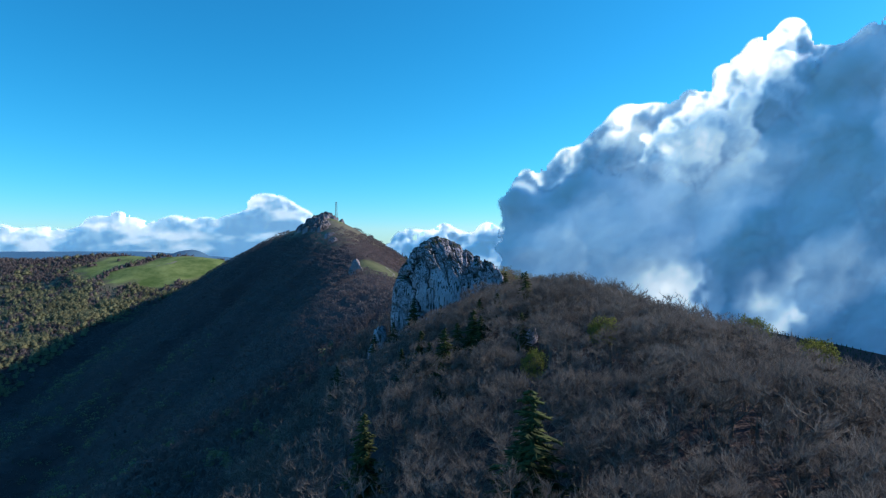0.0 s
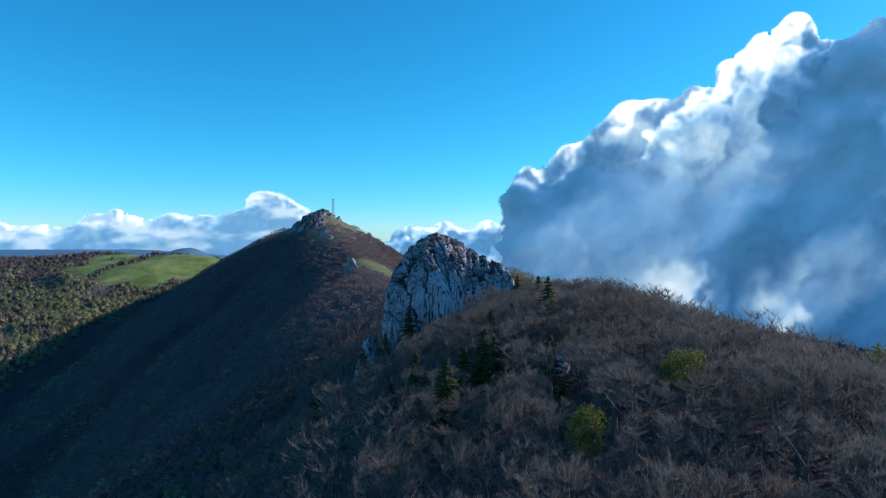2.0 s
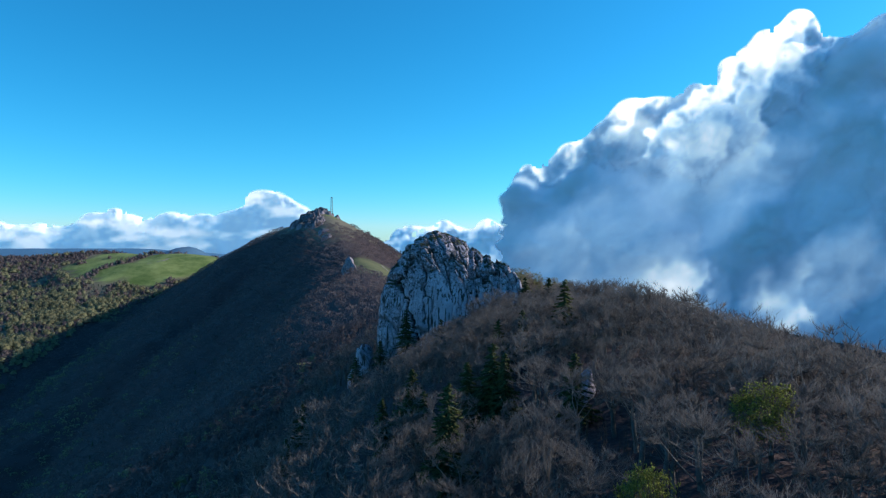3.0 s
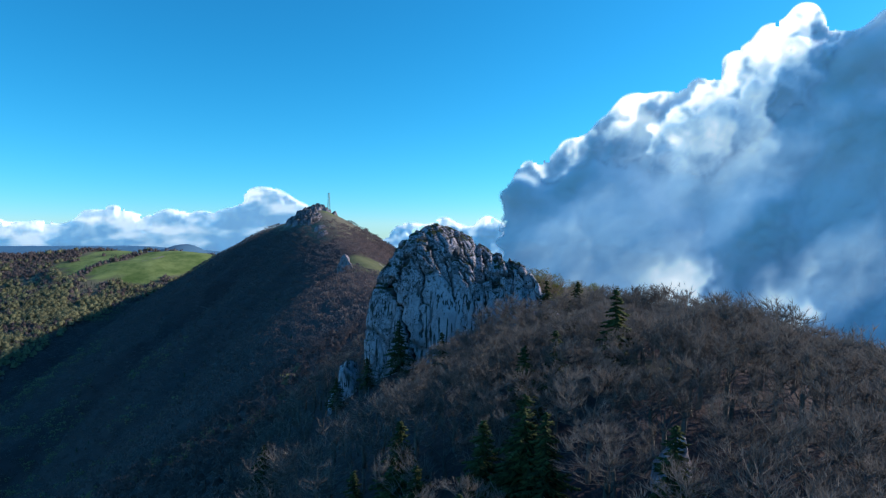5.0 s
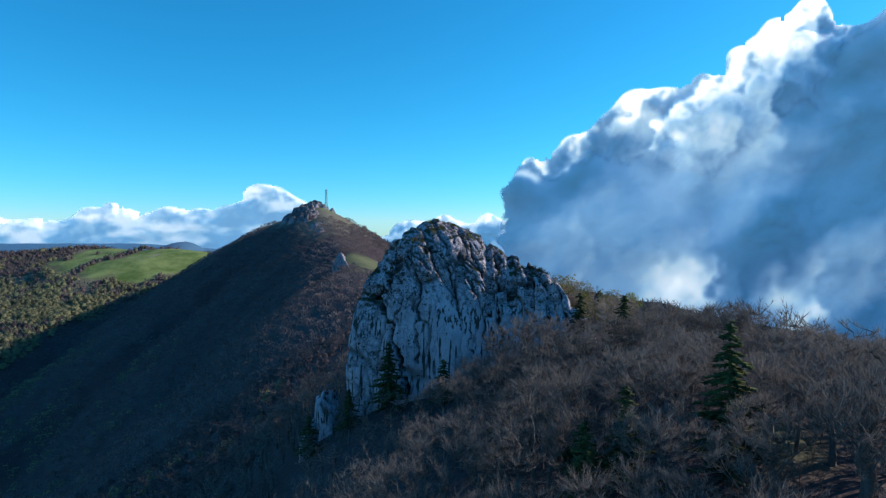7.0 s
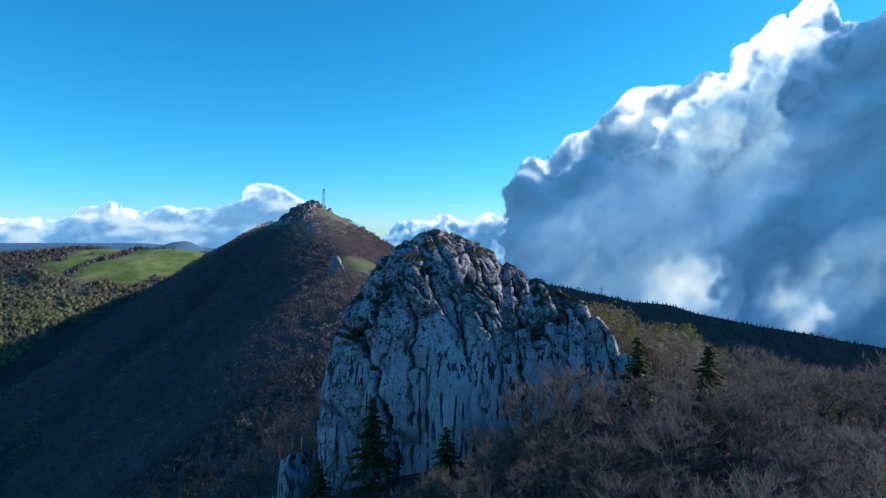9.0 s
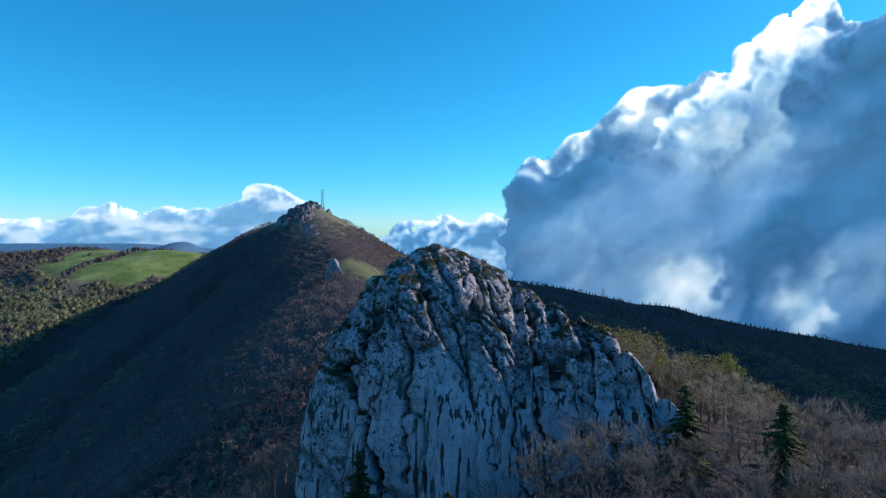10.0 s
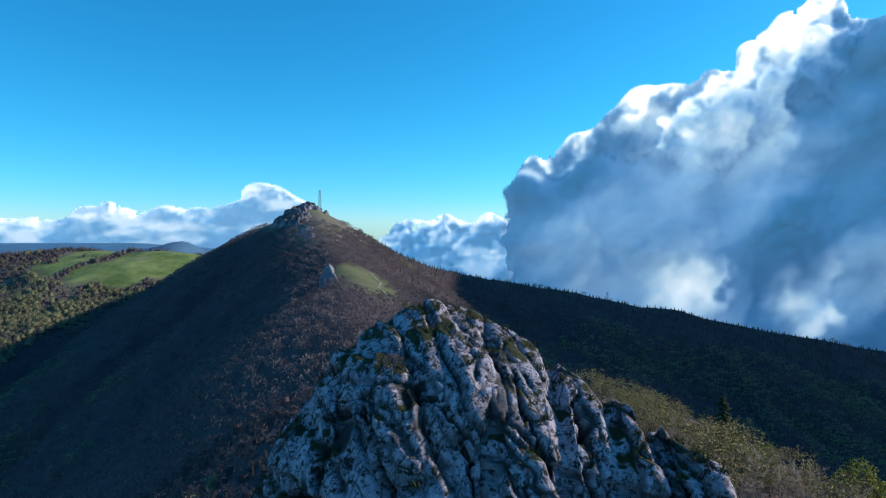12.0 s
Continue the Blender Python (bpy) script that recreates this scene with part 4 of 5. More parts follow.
def beech(seed, limbs, clusters, twigs, fine=1.0, trim=1.0):
    """A bare beech of about 8.5 m: a grey trunk, rising limbs, bent branchlets and many short upright twigs on an uneven dome."""
    r = random.Random(seed)
    wood, spray = Wood(), Wood()
    p, rad = Vector((0, 0, -0.6)), 0.17
    fork = r.uniform(2.6, 4.0)
    for k in range(3):
        q = p + Vector((r.uniform(-.12, .12), r.uniform(-.12, .12), (fork + 0.6) / 3))
        wood.limb(p, q, rad, rad * 0.88, 5)
        p, rad = q, rad * 0.88
    along = []
    for k in range(limbs):
        az_ = 2 * math.pi * k / limbs + r.uniform(-.4, .4)
        lean = r.uniform(0.3, 0.75) if k else 0.03
        a, w = p.copy(), rad * r.uniform(0.32, 0.5)
        a.z -= r.uniform(0, 1.2)
        d = Vector((math.cos(az_) * lean, math.sin(az_) * lean, 1)).normalized()
        length = r.uniform(3.2, 4.4)
        for s in range(3):
            b = a + d * length / 3
            wood.limb(a, b, w, w * 0.62, 3)
            along += [a.lerp(b, u) for u in (0.3, 0.65, 1.0)]
            a, w = b, w * 0.62
            d = (d + Vector((r.uniform(-.22, .22), r.uniform(-.22, .22), 0.1))).normalized()
    lumps = [Vector((r.gauss(0, 1), r.gauss(0, 1), r.gauss(0.3, 1))).normalized() for _ in range(7)]
    heart = Vector((0, 0, 5.2))
    for k in range(clusters):
        d = Vector((r.gauss(0, 1), r.gauss(0, 1), r.gauss(0.35, 0.8)))
        d.normalize()
        if d.z < -0.25:
            d.z = -d.z
        lump = max(d.dot(v) for v in lumps)
        reach = (0.72 + 0.3 * max(lump, 0) ** 3) * r.uniform(0.55, 1) ** 0.5
        tip = heart + Vector((d.x * 2.3, d.y * 2.3, d.z * 2.9)) * reach
        a = min(along, key=lambda v: (v - tip).length + 0.7 * max(0, v.z - tip.z + 0.6))
        mid_ = a.lerp(tip, 0.5) + Vector((d.x, d.y, -0.35)) * 0.22
        spray.limb(a, mid_, 0.02 * fine, 0.012 * fine, 3)
        spray.sliver(mid_, tip, 0.012 * fine, r.uniform(0, 6.283))
        out = (tip - mid_).normalized()
        for j in range(twigs):
            u = r.uniform(0.15, 1)
            c = a.lerp(mid_, u * 2) if u < 0.5 else mid_.lerp(tip, u * 2 - 1)
            tw = (out * 0.5 + d * 0.2 + Vector((r.gauss(0, .42), r.gauss(0, .42), r.uniform(.25, 1.0)))).normalized()
            spray.sliver(c, c + tw * r.uniform(0.28, 0.72) * trim, 0.0105 * fine, r.uniform(0, 6.283))
    return wood.arrays(), spray.arrays()


def spruce(seed, tall=10.0, whorls=24, wide=2.1):
    """A spruce: trunk, and whorls of drooping boughs hung with needle sprays."""
    r = random.Random(seed)
    wood, spray = Wood(), Wood()
    wood.limb((0, 0, -0.6), (0, 0, tall * 0.55), 0.17, 0.09, 6)
    wood.limb((0, 0, tall * 0.55), (0, 0, tall), 0.09, 0.01, 6)
    for k in range(whorls):
        h = tall * (0.12 + 0.86 * (k / (whorls - 1)) ** 0.9) + r.uniform(-0.12, 0.12)
        reach = wide * (1 - (h / tall)) ** 0.8 * r.uniform(0.8, 1.15) + 0.12
        num = 7 if k < whorls * 0.7 else 5
        for j in range(num):
            if r.random() < 0.3:
                continue
            az_ = 2 * math.pi * (j + r.random() * 0.7) / num + k
            rr = reach * r.uniform(0.35, 1.4)
            dr = Vector((math.cos(az_), math.sin(az_), 0))
            a = Vector((0, 0, h))
            b = a + dr * rr + Vector((0, 0, -0.28 * rr + r.uniform(-.35, .25)))
            spray.limb(a, b, 0.09 + 0.05 * rr, 0.02, 3)
            side = Vector((-dr.y, dr.x, 0))
            for m in range(6 + int(rr * 4)):
                u = r.uniform(0.2, 1)
                c = a.lerp(b, u)
                sgn = 1 if m % 2 else -1
                e = c + (dr * r.uniform(.2, .7) + side * sgn * r.uniform(.3, .9) + Vector((0, 0, r.uniform(-.45, .1)))) * (0.25 + 0.45 * rr * (1.15 - u))
                spray.limb(c, e, 0.08 + 0.045 * rr, 0.0, 3)
            spray.limb(b - dr * 0.1, b + dr * 0.22 + Vector((0, 0, .08)), 0.07, 0, 3)
    return wood.arrays(), spray.arrays()


def leaves(seed, count, size):
    """Small tilted leaf clumps filling an uneven dome of a crown."""
    r = np.random.default_rng(seed)
    d = r.normal(0, 1, (count, 3))
    d /= np.linalg.norm(d, axis=1, keepdims=True)
    lump = 0.8 + 0.35 * fbm(d[:, 0] * 1.7 + seed, d[:, 1] * 1.7, d[:, 2] * 1.7, 2)
    c = d * (lump * r.uniform(0.35, 1, count) ** 0.5)[:, None] * np.array([2.9, 2.9, 2.7]) + np.array([0, 0, 6.4])
    P = (c[:, None] + r.normal(0, size, (count, 4, 3))).reshape(-1, 3)
    i = np.arange(count)[:, None] * 4
    return P, np.concatenate([i + np.array([[0, 1, 2]]), i + np.array([[0, 3, 1]]), i + np.array([[1, 3, 2]]), i + np.array([[0, 2, 3]])])


def scatter(x0, x1, y0, y1, gap, seed):
    r = np.random.default_rng(seed)
    X, Y = np.meshgrid(np.arange(x0, x1, gap), np.arange(y0, y1, gap))
    return (X + r.uniform(-.46, .46, X.shape) * gap).ravel(), (Y + r.uniform(-.46, .46, X.shape) * gap).ravel()


def planted(name, shapes, xs, ys, seed, material, lo, hi, label, category, sink=0.0, flat=(1.0, 1.0)):
    """Many trees too far or too many to tell apart, joined."""
    if not len(xs):
        return None
    r = np.random.default_rng(seed)
    zs = height(xs, ys) - sink
    kind = r.integers(0, len(shapes), len(xs))
    V, T, base = [], [], 0
    for k, (v, f) in enumerate(shapes):
        i = np.nonzero(kind == k)[0]
        if not len(i):
            continue
        s, w, a = r.uniform(lo, hi, len(i)), r.uniform(*flat, len(i)), r.uniform(0, 6.283, len(i))
        c, sn = np.cos(a), np.sin(a)
        P = np.stack([(v[:, 0] * c[:, None] - v[:, 1] * sn[:, None]) * (s * w)[:, None], (v[:, 0] * sn[:, None] + v[:, 1] * c[:, None]) * (s * w)[:, None], v[:, 2] * s[:, None]], -1)
        P += np.stack([xs[i], ys[i], zs[i]], -1)[:, None]
        V.append(P.reshape(-1, 3))
        T.append((f[None] + (np.arange(len(i)) * len(v))[:, None, None]).reshape(-1, 3) + base)
        base += len(V[-1])
    return tagged(new(name, mesh_of(name, np.concatenate(V), np.concatenate(T), material)), label, category, kind="stuff")


def joined(*arrays):
    v = np.concatenate([a[0] for a in arrays])
    n, fs = 0, []
    for a in arrays:
        fs.append(a[1] + n)
        n += len(a[0])
    return v, np.concatenate(fs)


def on_tooth(x, y, grow=1.0):
    """Where the crag stands."""
    c = np.interp(x, CREST_X, CREST_Y)
    return (x > -23 - grow) & (x < 23 + grow) & (y > np.interp(x, CREST_X, FRONT_Y) - grow) & (y < c + 13)


# single spruces: place and height of the tip
SPRUCES = [(6.2, 48, 45.0), (-9, 69, 37.4), (-4.9, 126, 38.8), (5.1, 114.4, 44.3), (-0.2, 99.8, 42.8), (-24.7, 136, 26), (-27.9, 161, 25), (17.4, 134, 50.6),
           (21.4, 170.6, 49.0), (11.5, 136.7, 45.8), (-9.3, 184.5, 40.8), (-1.2, 179.7, 39.2), (12.7, 105, 44.8), (6.4, 112.5, 43.4), (-5.5, 128.7, 35.5),
           (17.3, 177, 48.8), (7.3, 131, 45), (-15.5, 186, 33), (-21, 184, 30), (33, 228, 45), (2.2, 117, 41.5), (-3, 117, 38), (-8.5, 121, 36)]
spruce_kinds = []
for s, (tall, whorls, wide) in enumerate([(10, 34, 2.4), (10, 30, 2.0), (10, 36, 2.6)]):
    w, c = spruce(31 + s, tall, whorls, wide)
    spruce_kinds.append((mesh_of("trunk", *w, SPRUCE_BARK), mesh_of("crown", *c, NEEDLES)))


def stand_tree(name, meshes, x, y, z, scale, turn, label, category, group):
    root = new(name)
    root.matrix_world = pose(x, y, z, 0, 0, turn) @ Matrix.Diagonal((*scale, 1))
    for key, me in meshes:
        part(key, me, root)
    return tagged(root, label, category, group)


r0 = random.Random(3)
for k, (x, y, tip) in enumerate(SPRUCES):
    z = float(height(x, y))
    s = min(max((tip + 0.9 - z) / 10, 0.6), 1.7)
    stand_tree("spruce_tree", list(zip(("trunk", "crown"), spruce_kinds[k % 3])), x, y, z, (s * (1.5 if y < 60 else 1.3), s * (1.5 if y < 60 else 1.3), s), r0.uniform(0, 360),
               "dark green spruce among bare beech trees", "spruce tree", "spruces on the ridge")

# round dark evergreen bushes among the beeches
bush_kinds = [mesh_of("foliage", *leaves(90 + s, 2600, 0.11), NEEDLES) for s in range(2)]
for k, (x, y, s) in enumerate([(6.9, 128.5, 0.62), (4.4, 116.5, 0.6), (8.6, 139, 0.5), (-2.6, 112, 0.5), (3.8, 150, 0.5)]):
    stand_tree("evergreen_bush", [("trunk", spruce_kinds[0][0]), ("foliage", bush_kinds[k % 2])], x, y, float(height(x, y)) - 0.8, (s * 1.1, s * 1.1, s), r0.uniform(0, 360),
               "round dark evergreen bush among bare beech trees", "bush", "evergreen bushes on the ridge")

# bare beeches beside the flight, one by one
beech_kinds, beech_far = [], []
for s in range(6):
    w, c = beech(50 + s, 6 + s % 2, 105, 20, 1.05)
    beech_kinds.append((mesh_of("trunk", *w, BARK), mesh_of("crown", *c, TWIGS), c))
for s in range(6):
    w, c = beech(80 + s, 3, 26, 13, 2.0, 1.25)
    beech_far.append((w, c))
green_at = [(21, 84.6), (10.8, 77.7), (56, 96), (44, 90), (24, 206), (30, 213), (31, 200), (34, 222), (51, 85)]
xs, ys = scatter(-95, 120, -30, 330, 4.2, 21)
ok = ~on_tooth(xs, ys) & (grass_at(xs, ys) < 0.5)
for x, y, _ in SPRUCES:
    ok &= np.hypot(xs - x, ys - y) > 3.3
ok &= np.hypot(xs - 14.6, ys - 110.8) > 2.5
for x, y in green_at:
    ok &= np.hypot(xs - x, ys - y) > 2.8
ok &= (xs < 62) | (ys > 200)
xs, ys = xs[ok], ys[ok]
close = (xs > -6) & (xs < 31) & (ys > 26) & (ys < 176)
pick = np.nonzero(close)[0]
young_kinds = [mesh_of("foliage", *leaves(60 + s, 3600, 0.07), YOUNG) for s in range(2)]
for k in pick[:300]:
    x, y = float(xs[k]), float(ys[k])
    s = r0.uniform(0.8, 1.12)
    s *= (0.7 if x < 5 else 0.88) if y > 148 and x < 23 else 1
    kind = beech_kinds[r0.randrange(6)]
    stand_tree("beech_tree", [("trunk", kind[0]), ("crown", kind[1])], x, y, float(height(x, y)), (s * 1.5, s * 1.5, s * r0.uniform(0.9, 1.08)), r0.uniform(0, 360),
               "leafless grey-brown beech tree with upright twigs", "beech tree", "beeches on the ridge")
for k, (x, y) in enumerate(green_at):
    s = r0.uniform(0.95, 1.1) * (0.8 if y > 180 else 1.05)
    wide, tall_, sunk = {(21, 84.6): (0.82, 0.8, 0.2), (10.8, 77.7): (0.6, 0.92, 0)}.get((x, y), (s, s, 0))
    kind = beech_kinds[k % 2]
    stand_tree("young_leafed_tree", [("trunk", kind[0]), ("crown", kind[1]), ("foliage", young_kinds[k % 2])], x, y, float(height(x, y)) - sunk, (wide, wide, tall_), r0.uniform(0, 360),
               "small tree in fresh yellow-green spring leaf", "tree", "leafing trees on the ridge")
# budding trees on the sunny side behind the crag
bud_kinds = [mesh_of("foliage", *leaves(70 + s, 1100, 0.075), BUDS) for s in range(2)]
lx, ly = scatter(19, 64, 196, 262, 5.2, 91)
for k, (x, y) in enumerate(zip(lx.tolist(), ly.tolist())):
    if on_tooth(np.array([x]), np.array([y]), 1.5)[0] or r0.random() < 0.3:
        continue
    s = r0.uniform(0.8, 1.05) * min(max(11 - 0.25 * (x - 20) + 0.06 * (y - 215), 6), 11) / 9.5
    stand_tree("budding_tree", [("trunk", beech_kinds[k % 6][0]), ("foliage", bud_kinds[k % 2])], x, y, float(height(x, y)), (s, s, s), r0.uniform(0, 360),
               "slender tree in thin yellow-green bud", "tree", "budding trees behind the crag")
for k, (x, y, z) in enumerate(shrub_at):
    s = (0.24, 0.16, 0.2, 0.13)[k]
    stand_tree("bare_shrub", [("trunk", beech_kinds[k][0]), ("crown", beech_kinds[k][1])], x, y, z - 0.25, (s * 1.5, s * 1.5, s), 70.0 * k,
               "small leafless shrub rooted in a ledge of the crag", "shrub", "shrubs on the crag")
rest = np.ones(len(xs), dtype=bool)
rest[pick[:300]] = False
mid = rest & (xs > -36) & (xs < 62) & (ys > 2) & (ys < 232)
tall = mid & (xs > 12) & (ys > 168)
mid &= ~tall
foot = mid & (xs > -30) & (xs < 3) & (ys > 148) & (ys < 195)
mid &= ~foot
planted("beech_wood", [joined(*b) for b in beech_far], xs[mid], ys[mid], 4, TWIGS, 0.82, 1.12, "leafless beech wood covering the ridge", "wood", flat=(1.25, 1.6))
planted("beech_wood", [joined(*b) for b in beech_far], xs[foot], ys[foot], 24, TWIGS, 0.5, 0.7, "low leafless beeches at the foot of the crag", "wood", flat=(1.2, 1.5))

fine_kinds = [joined(*beech(140 + s, 4, 46, 16, 1.45)) for s in range(4)]
grown = 11 - 0.25 * (xs - 20) + 0.06 * (ys - 215)
for k, (lo, hi, small, big_) in enumerate([(9.5, 99, 0.9, 1.15), (7.5, 9.5, 0.85, 1.05), (-99, 7.5, 0.58, 0.75)]):
    band = tall & (grown >= lo) & (grown < hi)
    planted("beech_wood", fine_kinds, xs[band], ys[band], 14 + k, BUDDING, small, big_, "pale budding beeches on the sunny slope behind the crag", "wood", sink=0.9, flat=(1.15, 1.5))

ex, ey = scatter(3, 46, 138, 181, 3.3, 55)
ok = ~on_tooth(ex, ey, 0.4) & (np.hypot(ex - 21.4, ey - 170.6) > 2.6) & (np.hypot(ex - 17.3, ey - 177) > 2.2)
fx, fy = scatter(30, 56, 16, 136, 4.4, 57)
fok = grass_at(fx, fy) < 0.4
planted("beech_wood", [joined(*b) for b in beech_far], fx[fok], fy[fok], 27, TWIGS, 0.65, 0.95, "leafless beeches crowding the crest", "wood", flat=(1.2, 1.5))
gx, gy = scatter(24, 64, 4, 112, 3.9, 58)
planted("beech_wood", [joined(*b) for b in beech_far], gx, gy, 28, TWIGS, 0.7, 1.0, "leafless beeches on the near crest", "wood", flat=(1.2, 1.5))
planted("beech_wood", [joined(*b) for b in beech_far], ex[ok], ey[ok], 26, TWIGS, 0.6, 0.85, "dense young beeches below the crag", "wood", flat=(1.1, 1.4))

# thin stems and brush between the beeches


def sapling(seed):
    r = random.Random(seed)
    w = Wood()
    for k in range(8):
        az_, d = r.uniform(0, 6.283), r.uniform(0.2, 1.3)
        a = Vector((r.uniform(-.7, .7), r.uniform(-.7, .7), r.uniform(-.2, 2.2)))
        w.limb(a, a + Vector((math.cos(az_) * d, math.sin(az_) * d, r.uniform(2.4, 4.4))), 0.045, 0, 3)
    return w.arrays()


bx, by = scatter(-50, 72, 8, 235, 2.8, 33)
ok = ~on_tooth(bx, by, 0.5) & (np.hypot(bx - 14.6, by - 111) > 2.6)
planted("brush", [sapling(s) for s in range(6)], bx[ok], by[ok], 6, SPRUCE_BARK, 0.4, 0.75, "thin leafless stems and brush under the beeches", "brush")

# ---- far woods ----


def tuft(seed, count, size, centre, spread, up):
    """A far crown: sprays of twigs or leaves standing out of an uneven dome."""
    r = np.random.default_rng(seed)
    d = r.normal(0, 1, (count, 3))
    d[:, 2] += 0.35
    d /= np.linalg.norm(d, axis=1, keepdims=True)
    lump = 0.85 + 0.4 * fbm(d[:, 0] * 1.6 + seed, d[:, 1] * 1.6, d[:, 2] * 1.6, 2)
    c = d * (lump * r.uniform(0.55, 1, count))[:, None] * np.array(spread) + np.array(centre)
    side = np.cross(d, r.normal(0, 1, (count, 3)))
    side /= np.linalg.norm(side, axis=1, keepdims=True)
    tip = d * 0.6 + np.array([0, 0, up])
    size = size * r.uniform(0.7, 1.3, (count, 1))
    P = np.stack([c - side * size, c + side * size, c + tip * size * 1.6], 1)
    return P.reshape(-1, 3), np.arange(count * 3).reshape(-1, 3)


def crown(seed, rings, around, centre, spread, rag):
    """A dense far crown: a closed, lumpy, ragged dome."""
    r = np.random.default_rng(seed)
    th = (np.arange(around)[None] + 0.5 * (np.arange(rings)[:, None] % 2)) * 2 * np.pi / around
    ph = np.radians(np.linspace(-30, 60, rings))[:, None] + 0 * th
    d = np.stack([np.cos(th) * np.cos(ph), np.sin(th) * np.cos(ph), np.sin(ph)], -1).reshape(-1, 3)
    d = np.concatenate([d, [[0, 0, 1.0]]])
    P = d * (1 + r.uniform(-rag, rag, (len(d), 1))) * np.array(spread) + np.array(centre) + r.normal(0, 0.3, d.shape)
    i = np.arange(rings * around).reshape(rings, around)
    j = np.roll(i, -1, 1)
    f = [np.stack([i[:-1], j[:-1], j[1:]], -1).reshape(-1, 3), np.stack([i[:-1], j[1:], i[1:]], -1).reshape(-1, 3)]
    return P, np.concatenate(f + [np.stack([i[-1], j[-1], np.full(around, rings * around)], -1)])


def full_crown(seed, count, size, up):
    """A lumpy crown with loose sprays round it, close enough to its neighbours to make one canopy."""
    return joined(crown(seed, 2, 5, (0, 0, 3.2), (2.7, 2.7, 1.7), 0.2), tuft(seed, count, size, (0, 0, 3.9), (3.0, 3.0, 2.4), up))


def far_fir():
    w = Wood()
    for k in range(4):
        w.limb((0.2 * (k % 2), -0.15 * k % 0.3, 0.2 + 2.4 * k), (0, 0, 4.6 + 2.3 * k), 2.3 - 0.48 * k, 0, 6)
    return w.arrays()


bare, leafy, fir = [tuft(s, 36, 0.46, (0, 0, 3.9), (3.3, 3.3, 2.3), 0.4) for s in range(5)], [tuft(40 + s, 26, 0.7, (0, 0, 4.0), (3.0, 3.0, 2.5), 0.15) for s in range(5)], [far_fir()]
full_bare, full_leafy = [full_crown(s, 24, 0.5, 0.5) for s in range(20, 25)], [full_crown(s, 24, 0.56, 0.15) for s in range(60, 65)]
r1 = np.random.default_rng(9)
outer = rest & ~mid & ~tall & ~foot & (r1.uniform(0, 1, len(xs)) < 0.7)
beech_thin = [joined(*beech(120 + s, 1, 9, 6, 3.8, 1.4)) for s in range(5)]
planted("beech_wood", beech_thin, xs[outer], ys[outer], 5, FAR_TWIGS, 0.8, 1.05, "leafless beech wood on the sides of the ridge", "wood", sink=1.2, flat=(1.2, 1.6))


def far_wood(x0, x1, y0, y1, gap, seed, leafy_share, fir_share, label, keep, size=1.0, bare=bare, leafy=leafy):
    xs, ys = scatter(x0, x1, y0, y1, gap, seed)
    ok = keep(xs, ys) & (grass_at(xs, ys) < 0.4)
    xs, ys = xs[ok], ys[ok]
    hs = height(xs, ys)
    u = 0.5 + 0.45 * r1.uniform(-1, 1, len(xs)) + 0.55 * fbm(xs / 55, ys / 55, xs * 0 + seed, 2)
    u = (np.argsort(np.argsort(u)) + 0.5) / max(len(u), 1)
    lf = u < leafy_share(xs, ys, hs)
    fr = ~lf & (u > 1 - fir_share(xs, ys, hs))
    br = ~lf & ~fr
    g = min(gap / 6.5, 1.2) * size
    planted("bare_wood", bare, xs[br], ys[br], seed + 1, FAR_TWIGS, 0.62 * g, 0.95 * g, label, "wood", sink=1.8 * g)
    planted("leafing_wood", leafy, xs[lf], ys[lf], seed + 2, FAR_GREEN, 0.65 * g, 1.15 * g, "trees in fresh green leaf on the far slope", "wood", sink=1.8 * g)
    planted("fir_wood", fir, xs[fr], ys[fr], seed + 3, FAR_FIR, 0.2 * g, 0.45 * g, "dark firs on the far slope", "wood", sink=1.8 * g)


def wander(x, y):
    return x + 45 * fbm(x / 70, y / 70, x * 0 + 2, 3)


far_wood(-640, 90, 330, 1430, 7.2, 100, lambda x, y, h: step(-h, 30, 150) * 0.12 + step(-h, 110, 200) * 0.2, lambda x, y, h: 0.015 + 0 * h, "leafless wood on the shaded mountain flank",
         lambda x, y: (summit_rib(x, y) > 1.15) & (height(x, y) < np.where(x > -188, 84, 80) + 14 * vnoise(x / 25, y / 25, x * 0)) & (x > -640 + np.maximum(0, y - 1150) * 0.45) & (wander(x, y) < 50 - 0.27 * (y - 330)), 1.3)
far_wood(-140, 950, 330, 1200, 7.8, 200, lambda x, y, h: (step(-h, 10, 150) * 0.6 + 0.04) * (y < 1030), lambda x, y, h: 0.07 + 0.9 * (y > 1030), "leafless wood on the dark far ridge",
         lambda x, y: (wander(x, y) > 50 - 0.27 * (y - 330)) & (height(x, y) < 84 + 14 * vnoise(x / 25, y / 25, x * 0)), 1.5)
far_wood(60, 430, -40, 330, 7.5, 500, lambda x, y, h: 0.15 + 0 * h, lambda x, y, h: 0.04 + 0 * h, "leafless wood on the far side of the ridge",
         lambda x, y: (x > 62) & ((y < 200) | (x > 121)), 0.95)
far_wood(-420, 60, 60, 330, 6.5, 300, lambda x, y, h: step(-h, 20, 110) * 0.6, lambda x, y, h: 0.04 + 0 * h, "leafless wood below the ridge",
         lambda x, y: x < -95, 1.15, full_bare, full_leafy)
far_wood(-100, -30, -20, 335, 5.0, 600, lambda x, y, h: 0.06 + 0 * h, lambda x, y, h: 0.03 + 0 * h, "leafless young wood on the side of the ridge",
         lambda x, y: (x < -37) & ~on_tooth(x, y, 2), 1.0, full_bare, full_leafy)
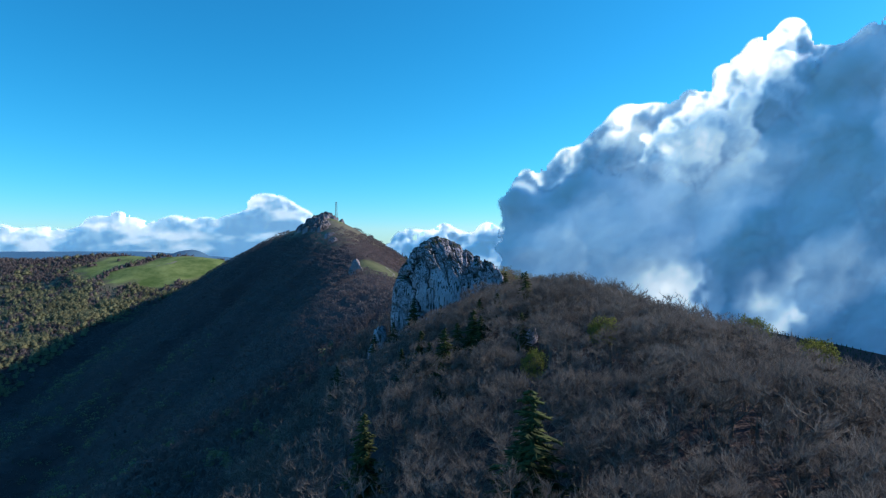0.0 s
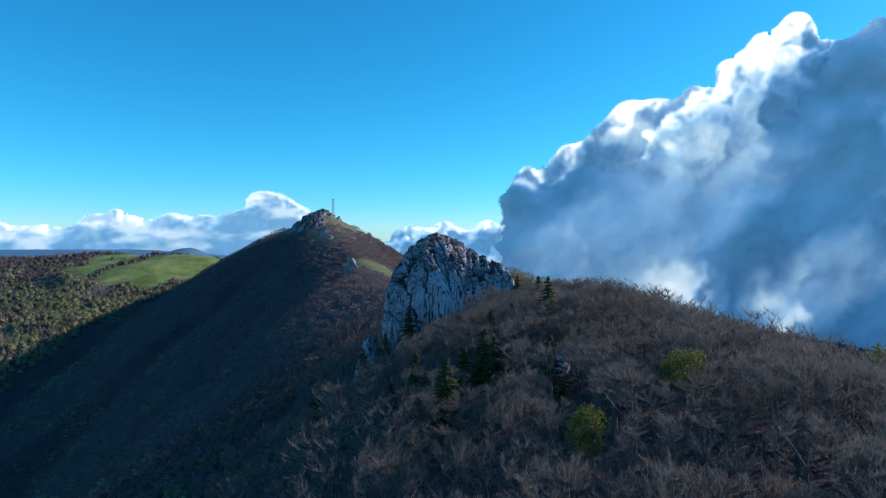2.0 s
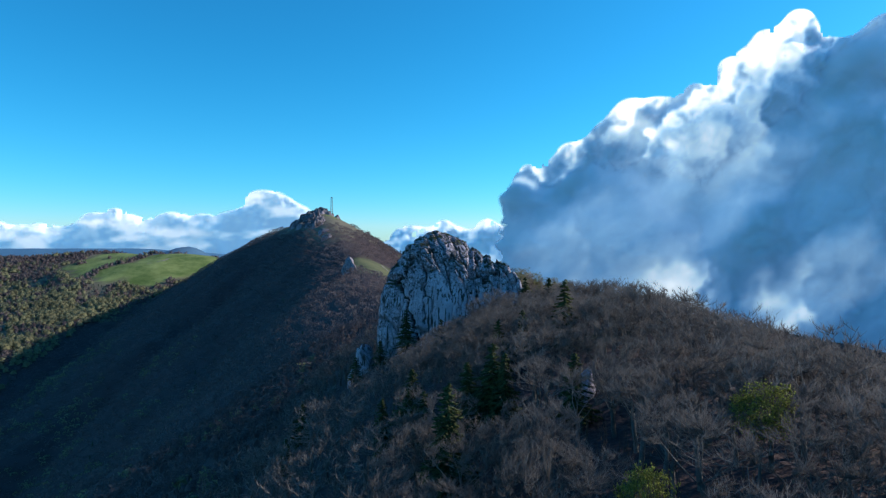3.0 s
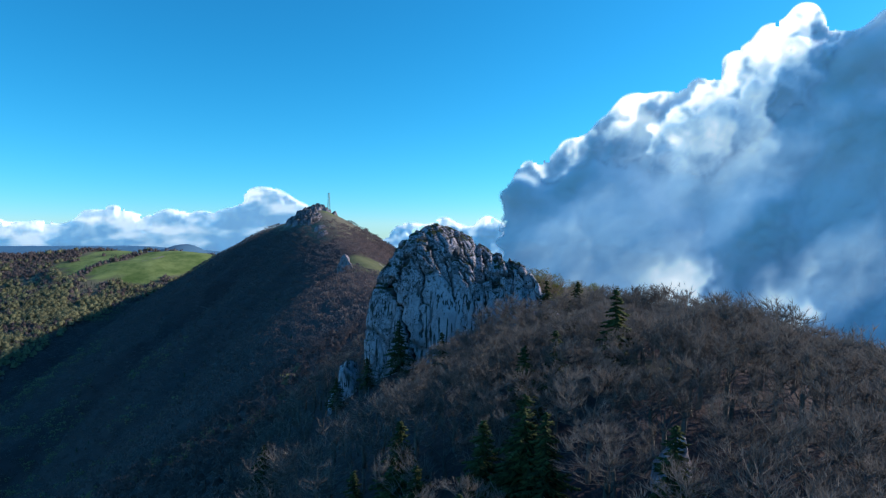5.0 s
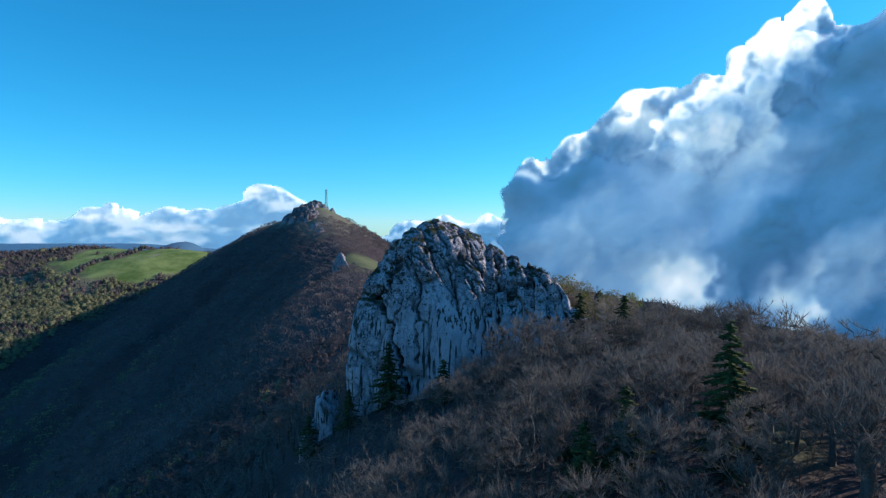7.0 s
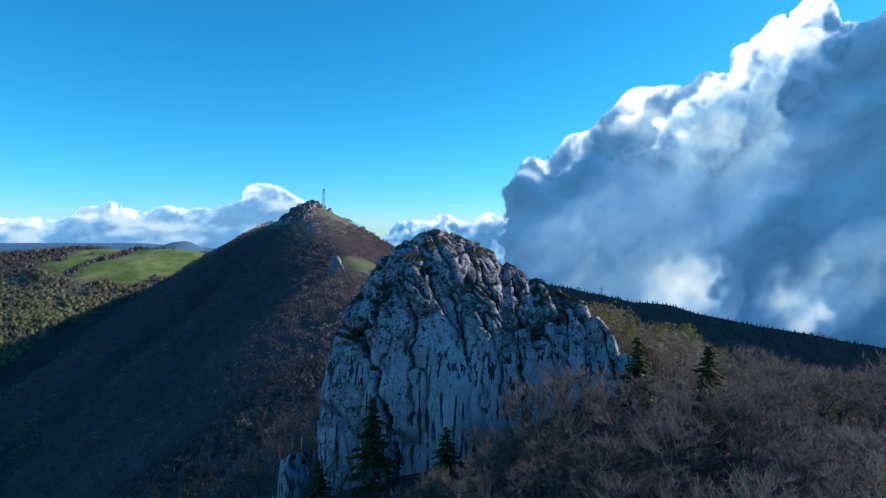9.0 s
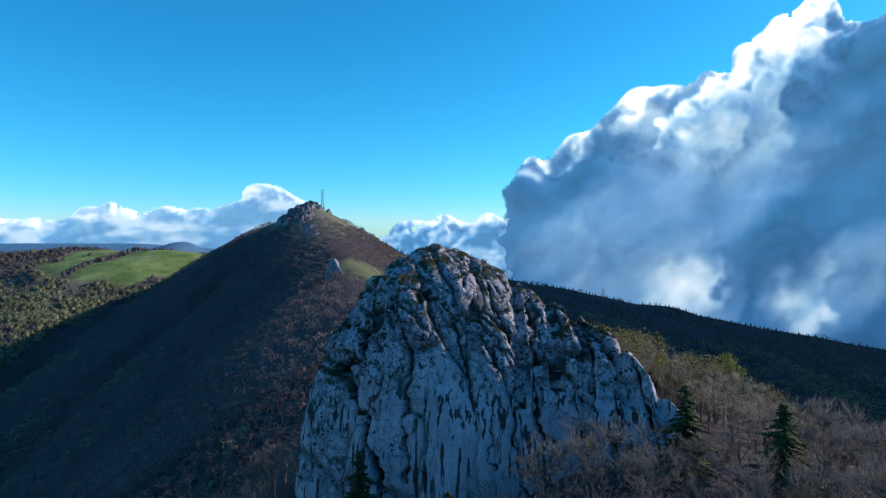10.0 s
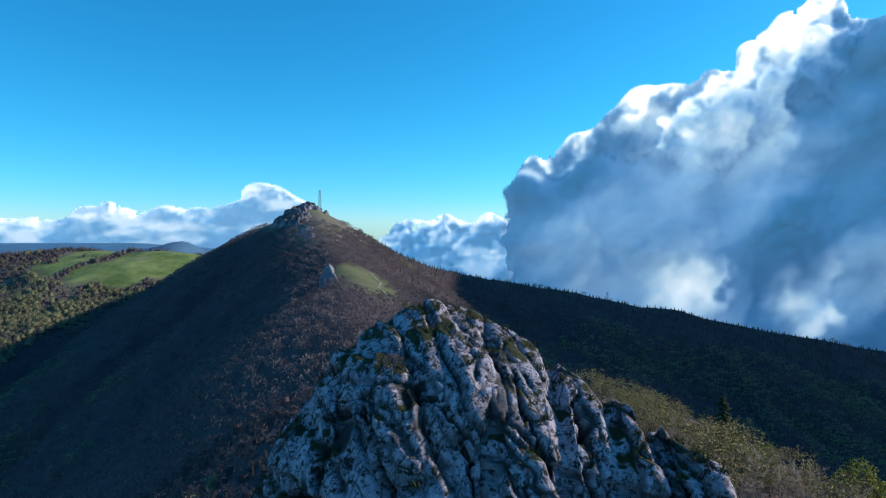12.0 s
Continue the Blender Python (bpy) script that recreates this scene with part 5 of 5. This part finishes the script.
far_wood(-1300, -440, 880, 1640, 9.0, 400, lambda x, y, h: step(-h, -15, 60) * 0.55 + 0.08, lambda x, y, h: 0.04 + 0.16 * step(vnoise(x / 60, y / 60, x * 0 + 4), 0.1, 0.5), "leafless wood on the sunlit hill",
         lambda x, y: x < -640 + np.maximum(0, y - 1150) * 0.45, 1.9, full_bare, full_leafy)

# ---- lattice mast on the summit ----


def mast(x, y, tall):
    root = new("lattice_mast")
    root.matrix_world = pose(x, y, float(height(x, y)) - 1)
    b, t = 1.9, 1.1
    for sx, sy in ((-1, -1), (1, -1), (1, 1), (-1, 1)):
        w = Wood()
        w.limb((sx * b, sy * b, 0), (sx * t, sy * t, tall), 0.22, 0.16, 5)
        part("leg", mesh_of("leg", *w.arrays(), STEEL), root)
    for k in range(9):
        h0, h1 = tall * k / 9, tall * (k + 1) / 9
        a0, a1 = b + (t - b) * k / 9, b + (t - b) * (k + 1) / 9
        for (px, py), (qx, qy) in (((-1, -1), (1, -1)), ((1, -1), (1, 1)), ((1, 1), (-1, 1)), ((-1, 1), (-1, -1))):
            w = Wood()
            w.limb((px * a0, py * a0, h0), (qx * a1, qy * a1, h1), 0.11, 0.11, 4)
            w.limb((px * a1, py * a1, h1), (qx * a1, qy * a1, h1), 0.09, 0.09, 4)
            part("brace", mesh_of("brace", *w.arrays(), STEEL), root)
    for k in range(5):
        w = Wood()
        an = k * 1.3
        w.limb((math.cos(an) * 1.3, math.sin(an) * 1.3, tall * (0.72 + 0.06 * k)), (math.cos(an) * 1.3, math.sin(an) * 1.3, tall * (0.72 + 0.06 * k) + 2.2), 0.3, 0.3, 6)
        part("antenna", mesh_of("antenna", *w.arrays(), STEEL), root)
    w = Wood()
    w.limb((0, 0, tall - 0.3), (0, 0, tall + 0.1), 2.0, 2.0, 8)
    w.limb((0, 0, tall + 0.1), (0, 0, tall + 0.5), 2.0, 0.3, 8)
    part("platform", mesh_of("platform", *w.arrays(), STEEL), root)
    w = Wood()
    w.limb((0, 0, tall), (0, 0, tall + 2.5), 0.12, 0.05, 5)
    part("spike", mesh_of("spike", *w.arrays(), STEEL), root)
    return tagged(root, "grey steel lattice radio mast on the summit", "mast")


mast(-189, 1070, 31)

# ---- tracks, bushes and pylons far off ----
GRAVEL = surface("gravel", (0.15, 0.135, 0.11), (0.27, 0.245, 0.21), 0.3, 3)[0]


def track(pts, width, label):
    """A gravel track laid on the ground along a bent line."""
    pts = np.array(pts, float)
    t = np.linspace(0, len(pts) - 1, 40)
    x, y = np.interp(t, range(len(pts)), pts[:, 0]), np.interp(t, range(len(pts)), pts[:, 1])
    dx, dy = np.gradient(x), np.gradient(y)
    n_ = np.hypot(dx, dy)
    rows = [np.stack([x - dy / n_ * k, y + dx / n_ * k, height(x - dy / n_ * k, y + dx / n_ * k) + 0.3 - 0.1 * abs(k) / width], -1) for k in (-width / 2, -width / 6, width / 6, width / 2)]
    P = np.stack(rows).reshape(-1, 3)
    return tagged(new("track", mesh_of("track", P, grid_faces(4, 40), GRAVEL)), label, "track", kind="structure")


track([(-690, 1438), (-672, 1452), (-655, 1470), (-652, 1490)], 5, "pale gravel track across the meadow")
track([(-34, 548), (-38, 575), (-50, 600), (-52, 640), (-64, 668)], 2, "grey gravel path over the grassy saddle")


def pylon(x, y, tall):
    root = new("power_pylon")
    root.matrix_world = pose(x, y, float(height(x, y)))
    for sx, sy in ((-1, -1), (1, -1), (1, 1), (-1, 1)):
        w = Wood()
        w.limb((sx * 1.6, sy * 1.6, 0), (sx * 0.3, sy * 0.3, tall), 0.18, 0.12, 4)
        part("leg", mesh_of("leg", *w.arrays(), STEEL), root)
    for k, half in ((0.72, 4.5), (0.86, 3.4), (1.0, 2.2)):
        w = Wood()
        w.limb((-half, 0, tall * k), (half, 0, tall * k), 0.16, 0.16, 4)
        part("crossarm", mesh_of("crossarm", *w.arrays(), STEEL), root)
    return tagged(root, "small steel power pylon on the wooded ridge", "pylon", "pylons on the ridge")


for x, y in ((10, 1098), (262, 1138)):
    pylon(x, y, 12)
qx, qy = scatter(-830, -500, 1385, 1560, 26, 71)
ok = (grass_at(qx, qy) > 0.6) & (np.random.default_rng(4).uniform(0, 1, len(qx)) < 0.3)
planted("meadow_bush", leafy, qx[ok], qy[ok], 12, FAR_FIR, 0.25, 0.55, "dark bushes scattered over the meadow", "bush", sink=0.8)
